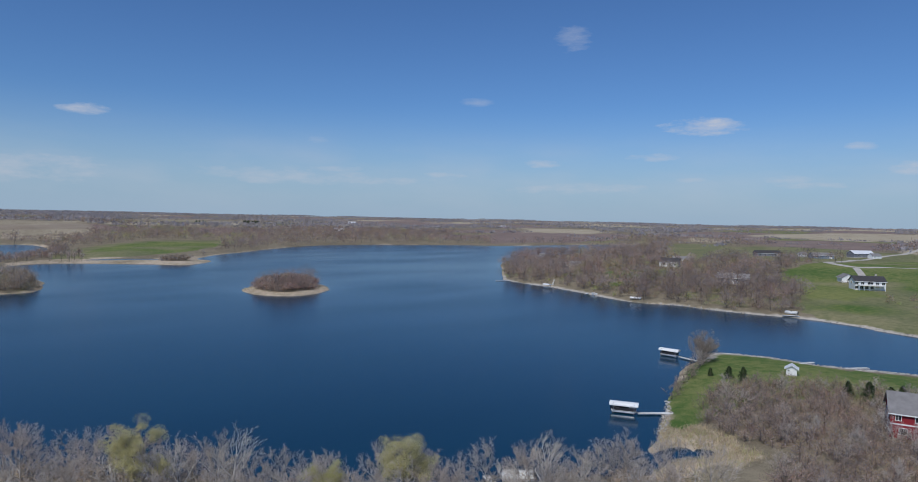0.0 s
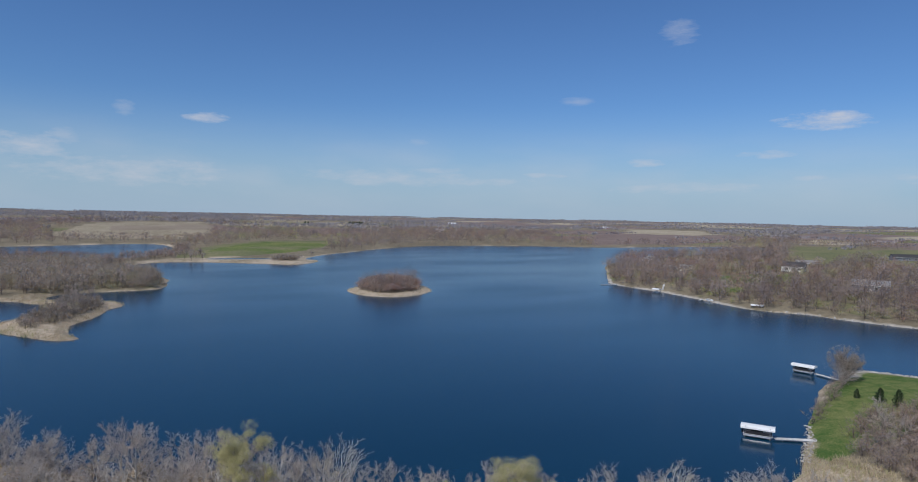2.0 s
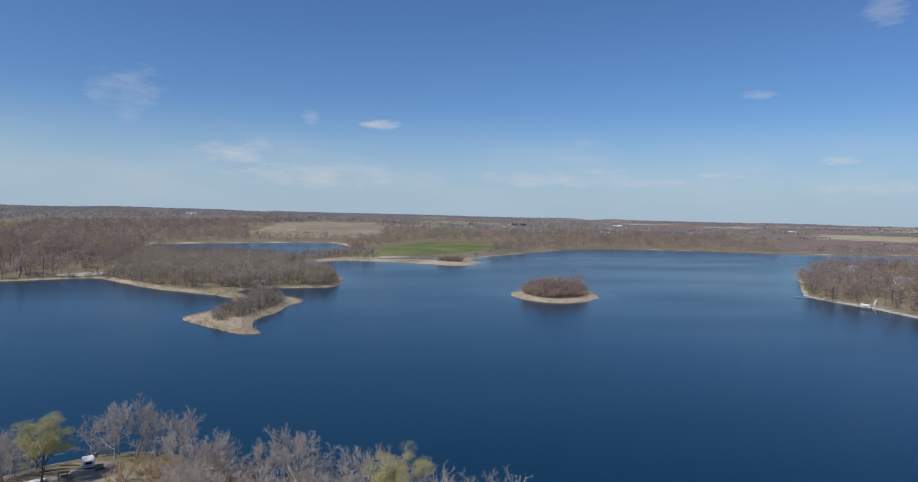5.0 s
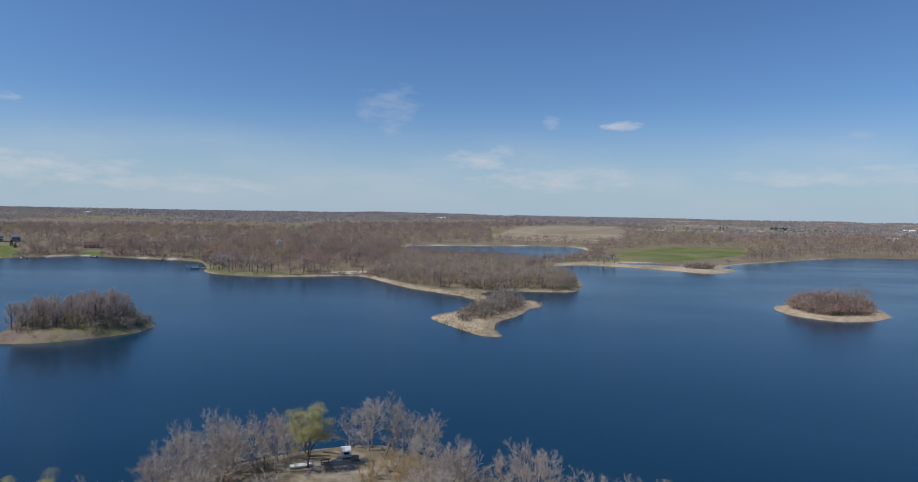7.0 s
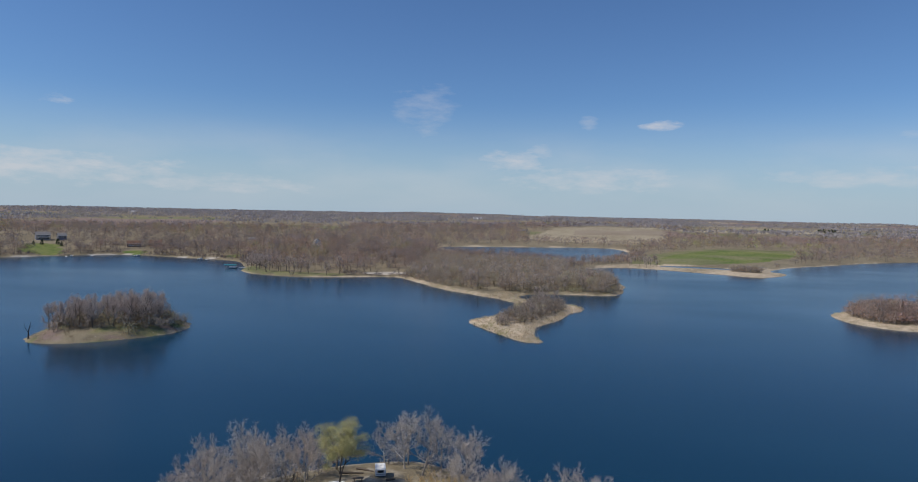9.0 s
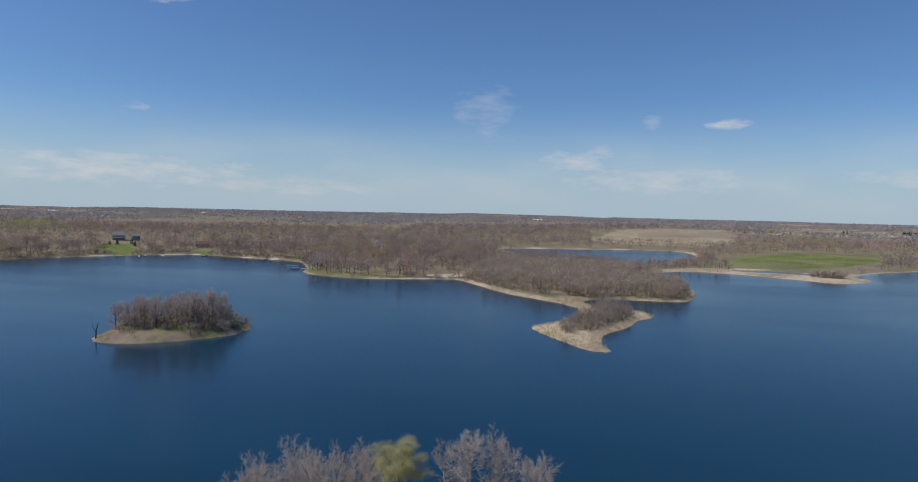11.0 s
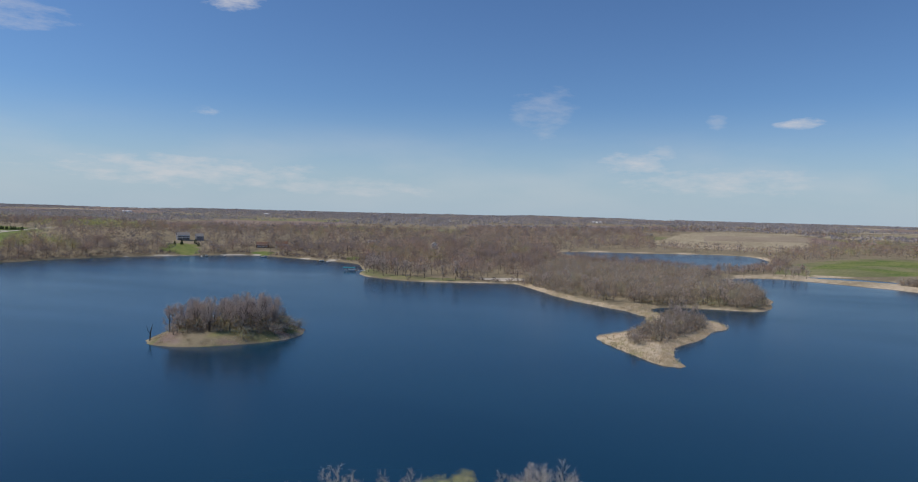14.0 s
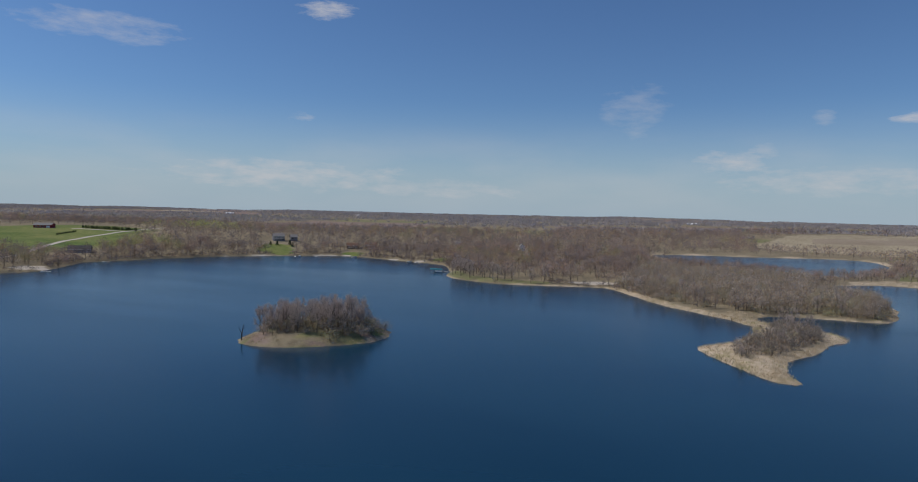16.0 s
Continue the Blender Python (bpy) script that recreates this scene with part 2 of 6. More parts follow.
mat_teal = material("teal_canopy_fabric", (0.02, 0.20, 0.24), 0.6, 0.12, 1.5, 0.08)
mat_alu = material("aluminium", (0.55, 0.56, 0.57), 0.4, 0.12, 3, 0.05, metallic=0.8)
mat_dock = material("weathered_dock_boards", (0.66, 0.64, 0.60), 0.85, 0.2, 2, 0.3, island=True)
mat_dark = material("dark_vinyl", (0.03, 0.03, 0.035), 0.6, 0.2, 2, 0.05)
mat_red = material("red_siding", (0.26, 0.024, 0.032), 0.7, 0.12, 1.2, 0.15)
mat_roof = material("grey_shingles", (0.22, 0.21, 0.205), 0.9, 0.25, 2, 0.4)
mat_roof_dark = material("dark_shingles", (0.06, 0.058, 0.06), 0.9, 0.25, 2, 0.4)
mat_roof_white = material("pale_metal_roof", (0.7, 0.71, 0.72), 0.5, 0.08, 1, 0.05)
mat_bluegrey = material("blue_grey_siding", (0.17, 0.22, 0.29), 0.7, 0.1, 1.2, 0.1)
mat_greywall = material("slate_grey_siding", (0.19, 0.20, 0.23), 0.7, 0.12, 1.2, 0.1)
mat_brownwall = material("brown_log_siding", (0.16, 0.085, 0.055), 0.75, 0.2, 1.2, 0.2)
mat_stone = material("shore_stone", (0.46, 0.43, 0.39), 0.9, 0.3, 1.0, 0.4, island=True)
mat_golden = toned("golden_twigs", [(0.0, (0.52, 0.38, 0.19)), (1.0, (0.57, 0.43, 0.24))], source="random", soft=True)
mat_wood = material("weathered_timber", (0.2, 0.15, 0.11), 0.85, 0.25, 2, 0.3)


def glass_pane():
    m = bpy.data.materials.new("window_glass")
    m.use_nodes = True
    b = m.node_tree.nodes["Principled BSDF"]
    b.inputs["Base Color"].default_value = (0.03, 0.035, 0.04, 1)
    b.inputs["Roughness"].default_value, b.inputs["IOR"].default_value = 0.06, 1.5
    return m


mat_glass = glass_pane()


def water_surface():
    """Deep lake water: dark body colour, small wind waves, and calmer streaks."""
    m = bpy.data.materials.new("lake_water")
    m.use_nodes = True
    n, l = m.node_tree.nodes, m.node_tree.links
    b = n["Principled BSDF"]
    b.inputs["IOR"].default_value = 1.29
    tc = n.new("ShaderNodeTexCoord")
    ripple, chop, streak = (n.new("ShaderNodeTexNoise") for _ in range(3))
    for t, s, d in ((ripple, 1.6, 3), (chop, 0.35, 2), (streak, 0.010, 4)):
        t.inputs["Scale"].default_value, t.inputs["Detail"].default_value = s, d
    mp = n.new("ShaderNodeMapping")
    mp.inputs["Scale"].default_value = (0.45, 1.5, 1)
    l.new(tc.outputs["Object"], mp.inputs[0])
    l.new(mp.outputs[0], streak.inputs["Vector"])
    for t in (ripple, chop):
        l.new(tc.outputs["Object"], t.inputs["Vector"])
    r = n.new("ShaderNodeMapRange")
    r.inputs[1].default_value, r.inputs[2].default_value = 0.35, 0.68
    r.inputs[3].default_value, r.inputs[4].default_value = 0.18, 0.26
    l.new(streak.outputs[0], r.inputs[0])
    lee = n.new("ShaderNodeAttribute")
    lee.attribute_name = "calm"
    still = n.new("ShaderNodeMix")
    still.inputs[3].default_value = 0.16
    l.new(lee.outputs["Fac"], still.inputs[0])
    l.new(r.outputs[0], still.inputs[2])
    l.new(still.outputs[0], b.inputs["Roughness"])
    ramp = n.new("ShaderNodeValToRGB")
    ramp.color_ramp.elements[0].position, ramp.color_ramp.elements[1].position = 0.3, 0.72
    ramp.color_ramp.elements[0].color, ramp.color_ramp.elements[1].color = (0.002, 0.029, 0.062, 1), (0.005, 0.043, 0.084, 1)
    l.new(streak.outputs[0], ramp.inputs[0])
    l.new(ramp.outputs[0], b.inputs["Base Color"])
    s = n.new("ShaderNodeMath")
    s.operation = "MULTIPLY_ADD"
    s.inputs[1].default_value = 2.2
    l.new(chop.outputs[0], s.inputs[0])
    l.new(ripple.outputs[0], s.inputs[2])
    bp = n.new("ShaderNodeBump")
    bp.inputs["Strength"].default_value, bp.inputs["Distance"].default_value = 0.02, 0.10
    l.new(s.outputs[0], bp.inputs["Height"])
    l.new(bp.outputs[0], b.inputs["Normal"])
    return m


mat_water = water_surface()


def ground_surface():
    """Leaf litter under the woods, lawn, dry reed beds, crop stubble, ploughed soil and gravel, by the land's cover."""
    m = bpy.data.materials.new("land_cover")
    m.use_nodes = True
    n, l = m.node_tree.nodes, m.node_tree.links
    b = n["Principled BSDF"]
    b.inputs["Roughness"].default_value, b.inputs["Specular IOR Level"].default_value = 0.95, 0.1
    tc = n.new("ShaderNodeTexCoord")
    noises = []
    for s, d in ((0.02, 4), (0.3, 4), (2.5, 3)):
        t = n.new("ShaderNodeTexNoise")
        t.inputs["Scale"].default_value, t.inputs["Detail"].default_value = s, d
        l.new(tc.outputs["Object"], t.inputs["Vector"])
        noises.append(t.outputs[0])
    tot = n.new("ShaderNodeMath")
    tot.operation = "ADD"
    l.new(noises[0], tot.inputs[0])
    l.new(noises[1], tot.inputs[1])
    tot2 = n.new("ShaderNodeMath")
    tot2.operation = "ADD"
    l.new(tot.outputs[0], tot2.inputs[0])
    l.new(noises[2], tot2.inputs[1])
    third = n.new("ShaderNodeMath")
    third.operation = "MULTIPLY"
    third.inputs[1].default_value = 0.333
    l.new(tot2.outputs[0], third.inputs[0])

    def tint(a, c):
        ramp = n.new("ShaderNodeValToRGB")
        ramp.color_ramp.elements[0].position, ramp.color_ramp.elements[1].position = 0.41, 0.59
        ramp.color_ramp.elements[0].color, ramp.color_ramp.elements[1].color = (*a, 1), (*c, 1)
        l.new(third.outputs[0], ramp.inputs[0])
        return ramp.outputs[0]

    last = tint((0.18, 0.15, 0.10), (0.30, 0.255, 0.175))
    for name, a, c in (("crop", (0.34, 0.285, 0.195), (0.50, 0.43, 0.31)), ("soil", (0.19, 0.14, 0.12), (0.29, 0.225, 0.19)),
                       ("pasture", (0.13, 0.15, 0.065), (0.27, 0.245, 0.13)), ("lawn", (0.07, 0.13, 0.03), (0.23, 0.235, 0.085)),
                       ("reed", (0.24, 0.195, 0.12), (0.58, 0.48, 0.36)), ("gravel", (0.40, 0.36, 0.30), (0.54, 0.49, 0.42))):
        at = n.new("ShaderNodeAttribute")
        at.attribute_name = name
        e = n.new("ShaderNodeMath")
        e.operation = "MULTIPLY_ADD"
        e.inputs[1].default_value, e.inputs[2].default_value = 0.5, -0.25
        l.new(noises[1], e.inputs[0])
        p = n.new("ShaderNodeMath")
        p.operation = "ADD"
        l.new(at.outputs["Fac"], p.inputs[0])
        l.new(e.outputs[0], p.inputs[1])
        r = n.new("ShaderNodeMapRange")
        r.inputs[1].default_value, r.inputs[2].default_value = 0.35, 0.65
        l.new(p.outputs[0], r.inputs[0])
        mix = n.new("ShaderNodeMix")
        mix.data_type = "RGBA"
        l.new(r.outputs[0], mix.inputs[0])
        l.new(last, mix.inputs[6])
        l.new(tint(a, c), mix.inputs[7])
        last = mix.outputs[2]
    l.new(last, b.inputs["Base Color"])
    bp = n.new("ShaderNodeBump")
    bp.inputs["Strength"].default_value, bp.inputs["Distance"].default_value = 0.6, 0.25
    l.new(noises[2], bp.inputs["Height"])
    l.new(bp.outputs[0], b.inputs["Normal"])
    return m


mat_ground = ground_surface()


# ---- plan of the lake ----
def lattice(x, y, seed):
    h = np.sin(x * 127.1 + y * 311.7 + seed * 74.7) * 43758.5453
    return h - np.floor(h)


def value_noise(x, y, size, seed=0, octaves=3):
    out, amp, total = np.zeros_like(x, float), 1.0, 0.0
    for o in range(octaves):
        u, v = x / size * 2**o, y / size * 2**o
        i, j = np.floor(u), np.floor(v)
        a, c = u - i, v - j
        a, c = a * a * (3 - 2 * a), c * c * (3 - 2 * c)
        top = lattice(i, j, seed + o) * (1 - a) + lattice(i + 1, j, seed + o) * a
        low = lattice(i, j + 1, seed + o) * (1 - a) + lattice(i + 1, j + 1, seed + o) * a
        out, total, amp = out + amp * (top * (1 - c) + low * c), total + amp, amp * 0.5
    return out / total


def smooth_loop(points, steps=4):
    p = np.array(points, float)
    a, c, d = np.roll(p, 1, 0), np.roll(p, -1, 0), np.roll(p, -2, 0)
    out = []
    for s in np.arange(steps) / steps:
        out.append(0.5 * (2 * p + (c - a) * s + (2 * a - 5 * p + 4 * c - d) * s**2 + (3 * p - a - 3 * c + d) * s**3))
    return np.stack(out, 1).reshape(-1, 2)


SHORE_SOUTH = [(-420, -60), (-300, -120), (-160, -60), (-105, 40), (-76, 96), (-68, 119), (-56, 120), (-47, 126), (-57, 134), (-58, 144), (-48, 154),
               (-36, 163), (-22, 167), (-8, 158), (2, 147), (14, 139), (26, 133), (35, 124), (48, 110), (62, 98), (76, 90), (90, 82), (104, 74)]
SHORE_POINT = [(114, 76), (128, 72), (124, 80), (117, 82), (132, 89), (144, 95), (152, 100), (176, 113), (192, 121), (203, 124), (214, 127), (226, 129), (236, 115),
               (240, 95), (247, 79), (258, 62), (280, 30), (300, -40), (320, -90), (350, -40)]
SHORE_CAPE = [(338, 30), (336, 92), (347, 121), (348, 148), (338, 177), (336, 210), (325, 234), (331, 270), (341, 315), (344, 358), (357, 384),
              (410, 440), (480, 515), (560, 560), (700, 600), (1040, 700), (1100, 770)]
SHORE_NORTH = [(960, 800), (768, 815), (711, 845), (619, 889), (521, 913), (440, 896), (352, 835), (300, 785), (259, 752), (222, 708), (206, 672),
               (211, 648), (178, 611), (152, 630), (93, 668), (50, 660)]
SHORE_NECK = [(20, 610), (32, 555), (53, 520), (52, 486), (47, 457), (36, 447), (12, 446), (-10, 438), (-14, 421), (-7, 411), (4, 403), (18, 396),
              (20, 379), (13, 372), (8, 348), (-3, 327), (-3, 310), (0, 292), (-10, 294), (-25, 316), (-35, 334), (-22, 353), (-18, 370),
              (-16, 396), (-23, 407), (-34, 420)]
SHORE_WEST = [(-60, 443), (-86, 477), (-112, 512), (-145, 502), (-180, 491), (-220, 500), (-240, 522), (-252, 550), (-285, 600), (-333, 616), (-414, 632),
              (-445, 612), (-477, 578), (-504, 526), (-519, 478), (-522, 436), (-527, 415), (-498, 380), (-482, 349), (-485, 325), (-470, 250), (-440, 90)]
LAKE = smooth_loop(SHORE_SOUTH + SHORE_POINT + SHORE_CAPE + SHORE_NORTH + SHORE_NECK + SHORE_WEST)
SMALL_ISLAND = smooth_loop([(147, 396), (149, 374), (162, 361), (182, 365), (196, 379), (205, 402), (198, 421), (175, 424), (155, 412)])
BIG_ISLAND = smooth_loop([(-184, 249.5), (-174, 248), (-160, 254.5), (-148, 268), (-144, 281), (-152, 298), (-172, 298), (-188, 280), (-191, 260)])
POND = smooth_loop([(-150, 925), (-120, 962), (-20, 996), (60, 1030), (98, 1000), (104, 910), (88, 850), (62, 760), (30, 735), (-40, 790), (-115, 860)])
MARSH_POOL = smooth_loop([(108, 706), (128, 716), (160, 708), (190, 690), (182, 676), (150, 684), (120, 690)])


def inside(px, py, loop):
    hit = np.zeros(px.shape, bool)
    box = (px > loop[:, 0].min()) & (px < loop[:, 0].max()) & (py > loop[:, 1].min()) & (py < loop[:, 1].max())
    x, y = px[box], py[box]
    h = np.zeros(x.shape, bool)
    for (ax, ay), (bx, by) in zip(loop, np.roll(loop, -1, 0)):
        if ay != by:
            h ^= ((ay > y) != (by > y)) & (x < (bx - ax) * (y - ay) / (by - ay) + ax)
    hit[box] = h
    return hit


def away(px, py, loop):
    best = np.full(px.shape, 1e12)
    for (ax, ay), (bx, by) in zip(loop, np.roll(loop, -1, 0)):
        ux, uy = bx - ax, by - ay
        t = np.clip(((px - ax) * ux + (py - ay) * uy) / (ux * ux + uy * uy + 1e-9), 0, 1)
        best = np.minimum(best, (px - ax - t * ux) ** 2 + (py - ay - t * uy) ** 2)
    return np.sqrt(best)


def steps(lo, hi, fine_lo, fine_hi, fine, growth=1.045, cap=55):
    mid = list(np.arange(fine_lo, fine_hi + fine, fine))
    up, v, s = [], mid[-1], fine
    while v < hi:
        s = min(s * growth, cap)
        v += s
        up.append(v)
    down, v, s = [], mid[0], fine
    while v > lo:
        s = min(s * growth, cap)
        v -= s
        down.append(v)
    return np.array(down[::-1] + mid + up)


GX, GY = steps(-4900, 4900, -560, 560, 4.4, 1.07, 80), steps(-1500, 4900, 30, 700, 4.0, 1.06, 80)
MX, MY = np.meshgrid(GX, GY)
SHORE_D = np.minimum.reduce([away(MX, MY, loop) for loop in (LAKE, SMALL_ISLAND, BIG_ISLAND, POND, MARSH_POOL)])
WET = (inside(MX, MY, LAKE) & ~inside(MX, MY, SMALL_ISLAND) & ~inside(MX, MY, BIG_ISLAND)) | inside(MX, MY, POND) | inside(MX, MY, MARSH_POOL)
SD = np.where(WET, -SHORE_D, SHORE_D) + (value_noise(MX, MY, 14, 3) - 0.5) * 3.6 * np.clip(1 - SHORE_D / 40, 0, 1)
DRY = np.maximum(SD, 0)
FAR = np.hypot(MX, MY - 40)


def bump_at(x, y, cx, cy, r):
    return np.exp(-((x - cx) ** 2 + (y - cy) ** 2) / r**2)


HILL = (10 + 9 * bump_at(MX, MY, -980, 640, 330) + 8 * bump_at(MX, MY, 520, 250, 200) + 10 * bump_at(MX, MY, -560, 690, 150)
        + 13 * bump_at(MX, MY, 110, 1480, 230) - 5 * bump_at(MX, MY, 100, 760, 200) - 6 * bump_at(MX, MY, 0, 980, 260))
BEACHY = np.clip(bump_at(MX, MY, 236, 108, 42) + bump_at(MX, MY, 262, 60, 40), 0, 1)
Z_LAND = 1.1 * (1 - np.exp(-DRY / (3 + 9 * BEACHY))) + HILL * (1 - np.exp(-DRY / 170)) * (1 - 0.5 * BEACHY) + (value_noise(MX, MY, 120, 5) - 0.5) * 5 * np.clip(DRY / 90, 0, 1)
Z_LAND += 13 * np.clip((FAR - 1300) / 3300, 0, 1) ** 1.2 + (value_noise(MX, MY, 900, 8) - 0.5) * 14 * np.clip((FAR - 900) / 1500, 0, 1)
FAR_AZ = np.degrees(np.arctan2(MX, MY - 40))
Z_LAND += (9 * np.exp(-(((FAR_AZ + 8) / 9) ** 2)) + 6 * np.exp(-(((FAR_AZ + 12) / 2.2) ** 2))) * np.clip((FAR - 2600) / 1600, 0, 1)
Z_LAND += (2.3 + 1.6 * (value_noise(MX, MY, 9, 37) - 0.5)) * (1 - np.exp(-DRY / 4)) * bump_at(MX, MY, -168, 275, 45)
Z = np.where(SD > 0, Z_LAND, -2.2 * (1 - np.exp(np.minimum(SD, 0) / 5)))


def sample(grid, x, y):
    x, y = np.asarray(x, float), np.asarray(y, float)
    i = np.clip(np.searchsorted(GX, x) - 1, 0, len(GX) - 2)
    j = np.clip(np.searchsorted(GY, y) - 1, 0, len(GY) - 2)
    u, v = (x - GX[i]) / (GX[i + 1] - GX[i]), (y - GY[j]) / (GY[j + 1] - GY[j])
    return (grid[j, i] * (1 - u) + grid[j, i + 1] * u) * (1 - v) + (grid[j + 1, i] * (1 - u) + grid[j + 1, i + 1] * u) * v


def ground_z(x, y):
    return float(sample(Z, x, y))


# ---- land cover ----
def blob(x, y, loop):
    return inside(x, y, smooth_loop(loop)).astype(float)


def lawns(x, y):
    out = blob(x, y, [(130, 86), (142, 98), (170, 116), (205, 132), (240, 125), (232, 96), (240, 76), (252, 50), (240, 20), (200, 30), (196, 60), (178, 78), (152, 84)])
    out = np.maximum(out, blob(x, y, [(342, 92), (352, 140), (372, 158), (420, 176), (470, 215), (560, 235), (760, 240), (900, 200), (900, -80), (420, -80)]))
    out = np.maximum(out, blob(x, y, [(112, 730), (140, 830), (190, 930), (260, 960), (300, 930), (290, 860), (240, 790), (170, 730)]))
    out = np.maximum(out, 0.8 * blob(x, y, [(-606, 390), (-600, 450), (-612, 505), (-670, 560), (-740, 645), (-800, 672), (-880, 650), (-890, 525), (-780, 390), (-665, 320)]))
    out = np.maximum(out, 0.5 * blob(x, y, [(-252, 542), (-246, 516), (-222, 500), (-182, 492), (-150, 502), (-150, 512), (-182, 508), (-215, 518), (-236, 545)]))
    for cx, cy, r in ((-497, 612, 20), (-512, 632, 18), (-476, 600, 12), (-418, 646, 12), (-412, 640, 10), (-300, 632, 12), (372, 282, 12), (430, 300, 30), (395, 345, 10), (-150, 285, 6)):
        out = np.maximum(out, (np.hypot((x - cx), (y - cy)) < r).astype(float))
    return out


def pastures(x, y):
    out = blob(x, y, [(-600, 385), (-592, 450), (-600, 510), (-660, 560), (-730, 650), (-800, 680), (-890, 660), (-900, 520), (-780, 380), (-660, 310)])
    out = np.maximum(out, blob(x, y, [(95, 690), (120, 720), (180, 735), (240, 800), (320, 900), (360, 960), (280, 990), (180, 950), (110, 830), (85, 720)]))
    out = np.maximum(out, blob(x, y, [(560, 330), (650, 430), (760, 490), (900, 570), (1050, 590), (1100, 420), (1000, 260), (700, 240)]))
    return out


def reeds(x, y):
    d = sample(SD, x, y)
    out = np.clip(1 - d / 4.0, 0, 1) * np.clip((value_noise(x, y, 40, 21) - 0.35) * 6, 0.35, 1)
    out = out * np.where((x < -240) & (y > 300), 0.35, 1.0)
    tip = blob(x, y, [(-38, 335), (-14, 300), (4, 288), (6, 322), (24, 380), (16, 400), (0, 424), (-20, 440), (-30, 425), (-14, 405), (-12, 372)])
    tip = tip * np.where(d < 2.5, 1.0, np.clip(0.3 + 1.6 * value_noise(x, y, 9, 23), 0.5, 1))
    marsh = blob(x, y, [(45, 655), (93, 660), (150, 624), (178, 604), (218, 645), (212, 675), (226, 708), (180, 702), (110, 715), (60, 690)])
    wide = np.clip(1.35 - d / 6.5, 0, 1) * blob(x, y, [(-120, 470), (-30, 400), (60, 430), (75, 500), (60, 560), (30, 440), (-60, 460), (-100, 520)])
    ring = np.clip(1.5 - d / 8, 0, 1) * blob(x, y, [(135, 400), (140, 350), (200, 350), (215, 420), (170, 440)])
    inlet = blob(x, y, [(100, 70), (118, 66), (132, 66), (136, 82), (128, 90), (112, 86)])
    pond_rim = np.clip(1.2 - d / 11, 0, 1) * (y > 720) * (np.abs(x) < 190)
    return np.maximum.reduce([out, tip, marsh, wide, ring, inlet, pond_rim])


def line_band(x, y, points, width):
    out = np.zeros_like(x, float)
    for (ax, ay), (bx, by) in zip(points[:-1], points[1:]):
        ux, uy = bx - ax, by - ay
        t = np.clip(((x - ax) * ux + (y - ay) * uy) / (ux * ux + uy * uy), 0, 1)
        out = np.maximum(out, (np.hypot(x - ax - t * ux, y - ay - t * uy) < width).astype(float))
    return out


def gravel(x, y):
    out = np.zeros_like(x)
    out = np.maximum(out, blob(x, y, [(-142, 517), (-126, 530), (-106, 533), (-102, 525), (-122, 517)]))
    out = np.maximum(out, blob(x, y, [(-490, 345), (-486, 362), (-505, 366), (-506, 348)]))
    d = sample(SD, x, y)
    out = np.maximum(out, np.clip(0.95 - d / 5.0, 0, 1) * ((x > 315) & (x < 420) & (y > 20) & (y < 400)) * np.clip((value_noise(x, y, 30, 4) - 0.25) * 5, 0.4, 1))
    out = np.maximum(out, np.clip(1.25 - d / 6.5, 0, 1) * ((x > 213) & (x < 290) & (y < 135)))
    out = np.maximum(out, 0.44 * blob(x, y, [(-38, 142), (-37, 152), (-30, 160), (-20, 158), (-13, 151), (-18, 140), (-28, 136)]) * (0.7 + 0.6 * value_noise(x, y, 5, 13)))
    out = np.maximum(out, np.clip(1.3 - d / 5.0, 0, 1) * ((x > -505) & (x < -380) & (y > 540) & (y < 640)) * np.clip((value_noise(x, y, 25, 14) - 0.5) * 6, 0, 1))
    for cx, cy, r in ((-437, 600, 7), (-415, 630, 6), (-354, 620, 6), (-318, 617, 5)):
        out = np.maximum(out, (np.hypot(x - cx, y - cy) < r).astype(float))
    return out


def farmland(x, y):
    """Far country as a patchwork: 0 woods, 1 stubble, 2 ploughed, 3 pasture."""
    u, v = 0.96 * x + 0.28 * y + 60 * value_noise(x, y, 700, 31), -0.28 * x + 0.96 * y
    i, j = np.floor(u / 330), np.floor(v / 260)
    pick = lattice(i, j, 12)
    azim = np.degrees(np.arctan2(x, y))
    open_share = np.clip(0.36 + (azim - 5) / 120, 0.34, 0.68)
    crop_share = np.where(azim < 2, 0.08, 0.4)
    kind = np.select([pick < open_share * crop_share, pick < open_share * np.where(azim < 2, 0.45, 0.82), pick < open_share], [1, 2, 3], 0)
    far = np.hypot(x, y - 40) > np.where(azim > 42, 950, 1150) + 200 * value_noise(x, y, 400, 2)
    near_wood = (azim < -4) & (np.hypot(x, y) < 1250)
    kind = np.where((np.hypot(x, y) > 2800) & (kind == 3), 2, kind)
    return np.where(far & ~near_wood, kind, 0)


